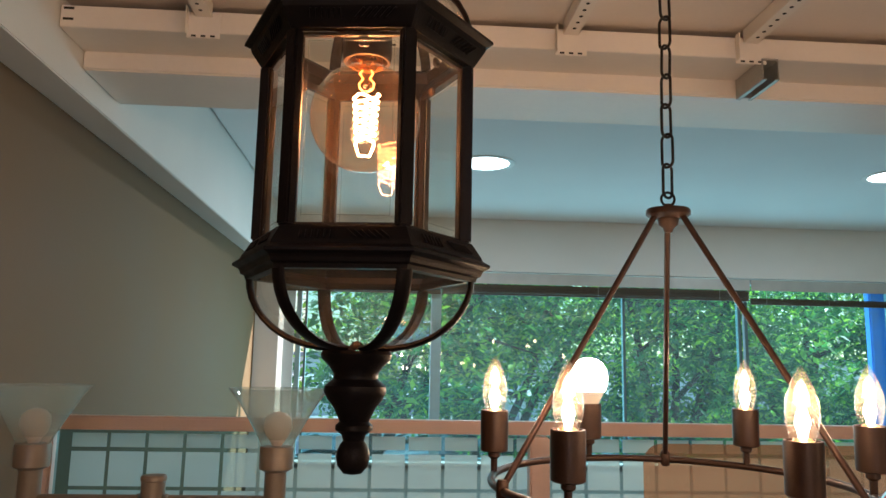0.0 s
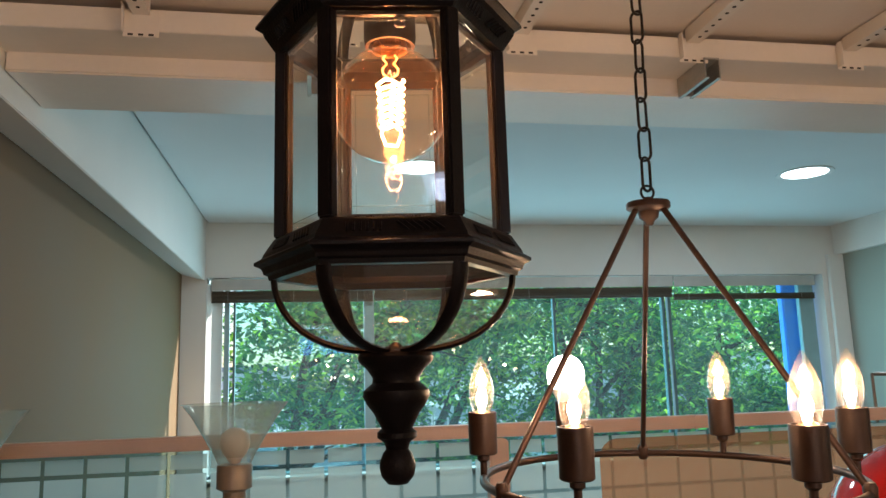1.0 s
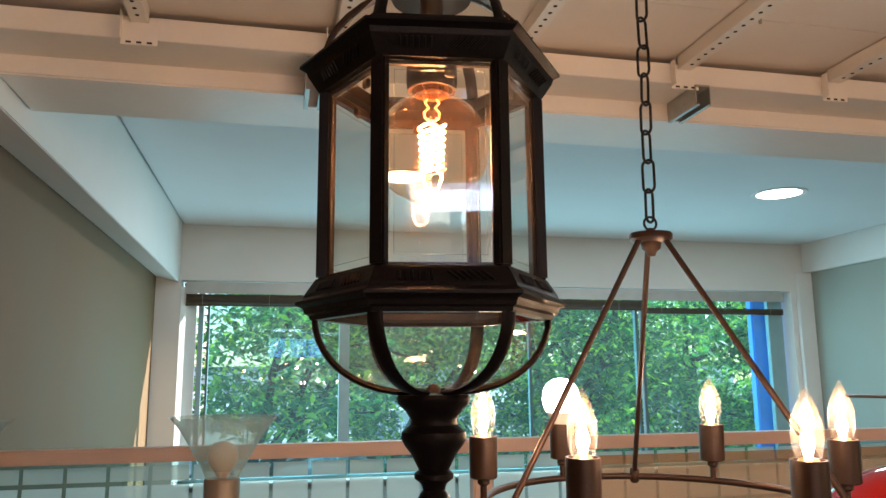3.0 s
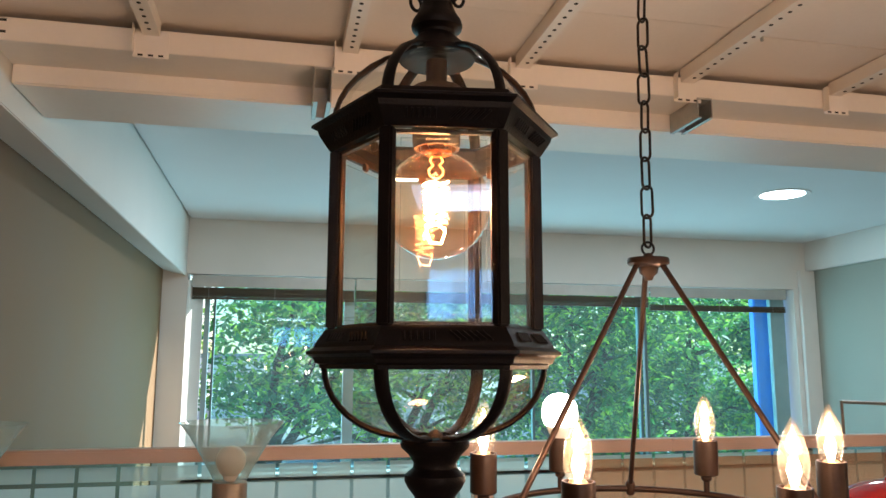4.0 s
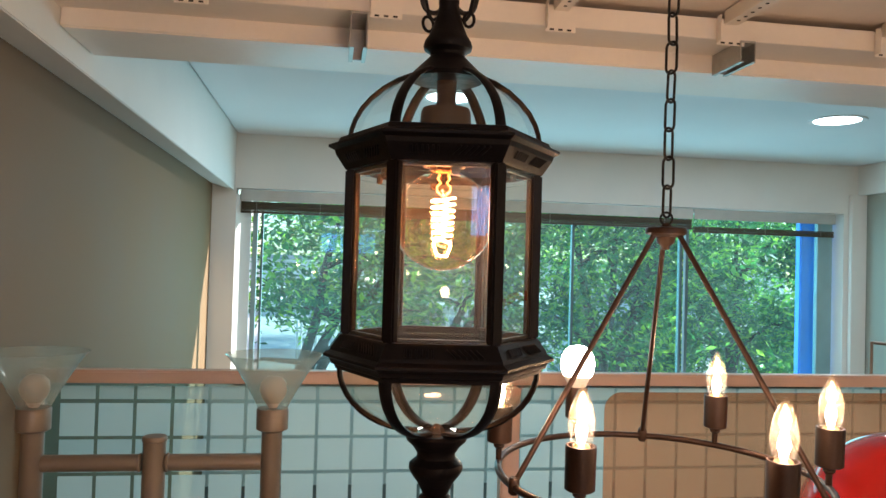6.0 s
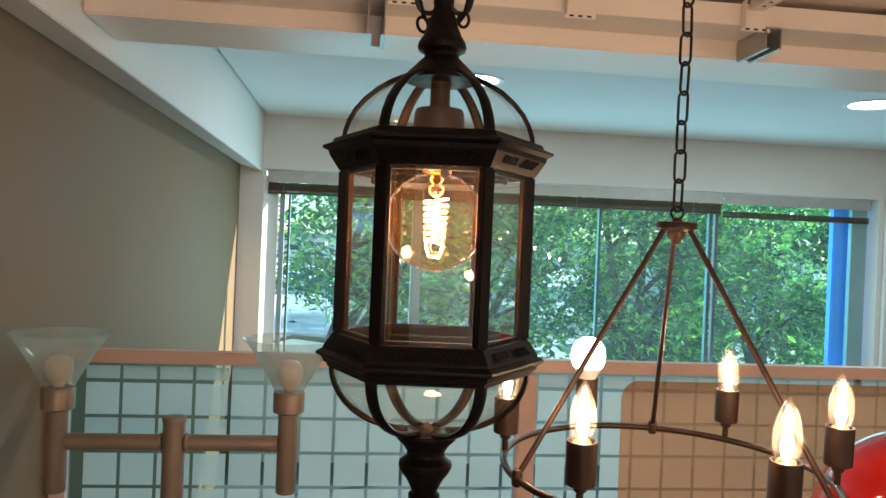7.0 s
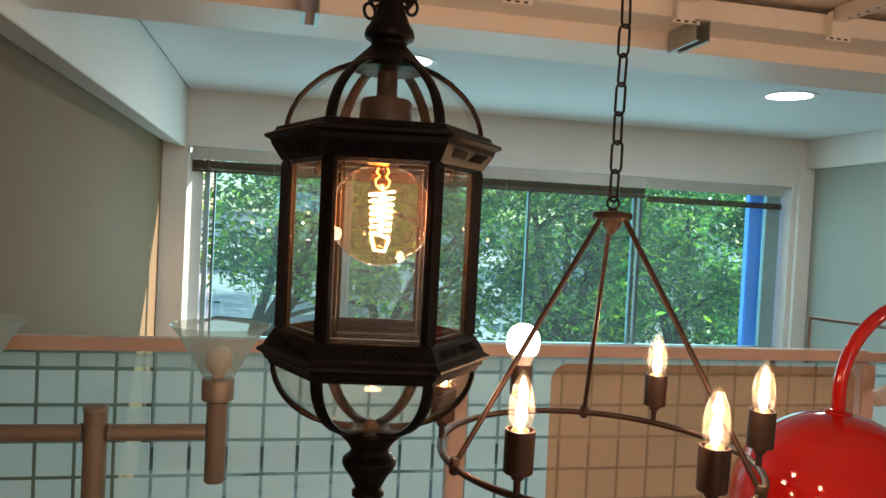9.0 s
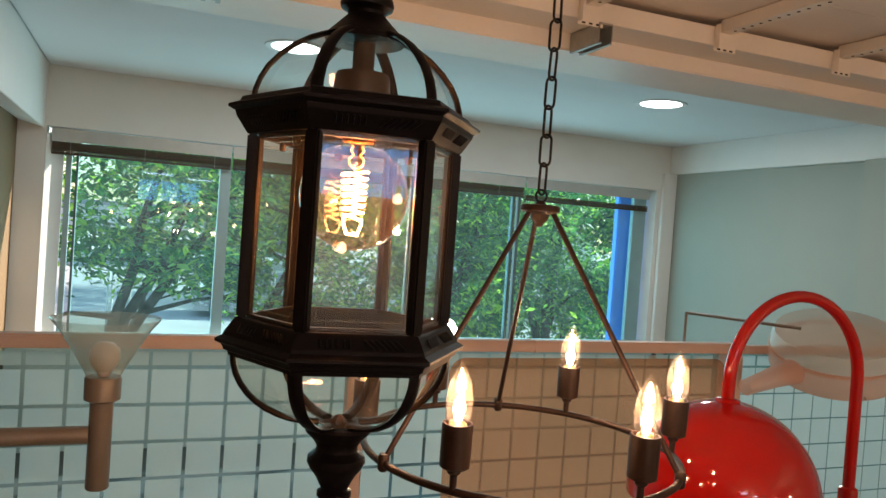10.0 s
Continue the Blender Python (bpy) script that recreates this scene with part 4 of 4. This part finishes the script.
def canopy_tent(x, y, w, d, z):
    c = thing("market_canopy", pose(x, y, Z_STREET), "white canvas market canopy with a short valance on thin posts", "canopy", "market canopies")
    bm = bmesh.new()
    ridge = [bm.verts.new((sx * w * 0.30, d / 2, z + 0.55)) for sx in (-1, 1)]
    eave = [bm.verts.new((px, py, z + 0.12)) for px, py in ((-w / 2, 0), (w / 2, 0), (w / 2, d), (-w / 2, d))]
    hem = [bm.verts.new((v.co.x, v.co.y, z - 0.06)) for v in eave]
    for f in ((eave[0], eave[1], ridge[1], ridge[0]), (eave[1], eave[2], ridge[1]), (eave[2], eave[3], ridge[0], ridge[1]), (eave[3], eave[0], ridge[0])):
        bm.faces.new(f)
    for i in range(4):
        bm.faces.new((eave[i], hem[i], hem[(i + 1) % 4], eave[(i + 1) % 4]))
    part("canvas", bm, M_CANVAS, c)
    for px in (-w / 2 + 0.05, w / 2 - 0.05):
        for py in (0.05, d - 0.05):
            part("post", tube(bmesh.new(), [(px, py, 0), (px, py, z + 0.1)], 0.025, 8), M_FAR, c)


canopy_tent(-2.5, 17.0, 3.4, 2.6, 2.00)
canopy_tent(1.1, 17.4, 3.2, 2.6, 1.96)
canopy_tent(4.5, 17.8, 3.0, 2.6, 2.00)


def shrub(x, y, w, h, seed):
    rnd = random.Random(seed)
    s = thing("shrub", pose(x, y, Z_STREET), "dense green shrub with loose sunlit leaves", "shrub", "street shrubs")
    stems = bmesh.new()
    tips = []
    for k in range(9):
        a = rnd.uniform(0, 6.28)
        tip = Vector((math.cos(a) * w * rnd.uniform(0.1, 0.5), math.sin(a) * w * rnd.uniform(0.1, 0.4), h * rnd.uniform(0.45, 0.95)))
        tube(stems, [(0.05 * math.cos(a), 0.05 * math.sin(a), 0), tip * 0.5 + Vector((0, 0, 0.1)), tip], [0.03, 0.02, 0.006], 6)
        tips += [tip, tip * 0.6]
    part("stems", stems, M_BARK, s, smooth=True)
    vs, fs = [], []
    for _ in range(3200):
        p = tips[rnd.randrange(len(tips))] + Vector((rnd.gauss(0, 0.28), rnd.gauss(0, 0.25), rnd.gauss(0, 0.2)))
        if p.z < 0.03:
            continue
        q = rnd.uniform(0.04, 0.10)
        e = Euler((rnd.uniform(-0.9, 0.9), rnd.uniform(-0.9, 0.9), rnd.uniform(0, 6.28))).to_matrix()
        i = len(vs)
        vs += [p + e @ Vector(c) for c in ((-q, 0, 0), (0, -q * 0.42, q * 0.12), (q, 0, 0), (0, q * 0.42, q * 0.12))]
        fs.append((i, i + 1, i + 2, i + 3))
    me_l = bpy.data.meshes.new("leaves")
    me_l.from_pydata(vs, [], fs)
    me_l.materials.append(M_LEAF)
    part("leaves", me_l, None, s)


for i, (x, y, w, h) in enumerate(((5.6, 14.6, 2.4, 1.9), (7.2, 15.2, 2.6, 2.4), (8.9, 15.0, 2.6, 2.7), (10.6, 15.6, 2.6, 2.6), (2.3, 14.6, 1.4, 1.5))):
    shrub(x, y, w, h, 60 + i)


def far_building(x, y, w, h, seed):
    b = thing("far_building", pose(x, y, Z_STREET), "low white rendered building across the street", "building", "far buildings")
    part("wall", boxm(-w / 2, w / 2, 0, 6, 0, h), M_FAR, b)
    part("roof", boxm(-w / 2 - 0.3, w / 2 + 0.3, -0.5, 6.3, h + 0.003, h + 0.25, bevel=0.03), M_ROOF, b)
    for i in range(int(w / 2.4)):
        wx = -w / 2 + 1.2 + 2.4 * i
        wn_ = part("window", boxm(wx - 0.5, wx + 0.5, -0.04, 0.02, 0.9, 2.1), M_FAR, b)
        part("pane", boxm(wx - 0.42, wx + 0.42, -0.05, -0.041, 0.98, 2.02), M_ROOF, wn_)


far_building(-9, 44, 20, 3.2, 1)
far_building(17, 46, 26, 3.4, 2)


M_TYRE = surface("grey_tyre", (0.16, 0.16, 0.17), 0.8, bump=0.1)


def car(x, y, paint, rz, seed):
    c = thing("parked_car", pose(x, y, Z_STREET, 0, 0, rz), "parked car at the far side of the paving", "car", "parked cars")
    bm = bmesh.new()
    sec = [(-2.1, 0.18), (-2.1, 0.75), (-1.9, 0.88), (-1.3, 0.95), (-0.75, 1.38), (0.75, 1.42), (1.5, 0.98), (2.05, 0.85), (2.1, 0.18)]
    for yy in (-0.82, 0.82):
        bm.faces.new([bm.verts.new((px, yy * (0.82 if pz > 1.2 else 1), pz)) for px, pz in sec])
    v = list(bm.verts)
    n = len(sec)
    for i in range(n):
        bm.faces.new((v[i], v[(i + 1) % n], v[n + (i + 1) % n], v[n + i]))
    part("body", bm, paint, c)
    for wx in (-1.35, 1.35):
        for wy in (-0.80, 0.80):
            part("wheel", lathe(bmesh.new(), [(0, -0.1), (0.2, -0.1), (0.31, -0.09), (0.31, 0.09), (0.2, 0.1), (0, 0.1)], 20), M_TYRE, c, m=pose(wx, wy, 0.31, 90))
    for s in (-1, 1):
        part("side_window", boxm(-0.85, 0.85, 0.70 * s - 0.03, 0.70 * s + 0.06, 1.0, 1.30), M_ROOF, c)


M_CARW = surface("white_car_paint", (0.75, 0.76, 0.78), 0.2, dark=0.97, bump=0.0, coat=0.6)
M_CARS = surface("silver_car_paint", (0.42, 0.45, 0.50), 0.25, 0.5, dark=0.95, bump=0.0, coat=0.6)
car(3.4, 24.0, M_CARS, -3, 2)
car(9.4, 23.0, M_CARW, 2, 3)

# ---- lit lamps on the shop's back shelves, seen as reflections in the window ----
rnd = random.Random(9)
for i in range(14):
    x, y, z = -0.8 + 0.36 * i + rnd.uniform(-0.1, 0.1), rnd.choice((-2.4, -3.3, -4.2)), rnd.uniform(1.5, 2.1)
    g = thing("pendant_bulb", pose(x, y, z), "small warm bulb hanging on a dark cord", "pendant lamp", "shop pendants")
    part("bulb", lathe(bmesh.new(), [(0.012, 0.045), (0.03, 0.02), (0.035, 0), (0.03, -0.018), (0.015, -0.032), (0, -0.035)], 16), E_SHOP, g, smooth=True)
    part("lampholder", lathe(bmesh.new(), [(0.0, 0.09), (0.015, 0.088), (0.016, 0.045), (0, 0.045)], 14), M_SOCKET, g, smooth=True)
    part("cord", tube(bmesh.new(), [(0, 0, 0.088), (0, 0, Z_DECK - z - 0.002)], 0.003, 6), M_CHAIN, g)

for x, y in ((-0.05, -2.5), (0.75, -3.6)):
    p = thing("ceiling_panel_light", pose(x, y, Z_DECK), "square cool white panel light under the deck", "ceiling light", "panel lights")
    part("frame", boxm(-0.30, 0.30, -0.30, 0.30, -0.02, -0.001, bevel=0.003), M_TRIM, p)
    part("diffuser", boxm(-0.27, 0.27, -0.27, 0.27, -0.024, -0.0205), E_PANEL, p, "glowing diffuser")
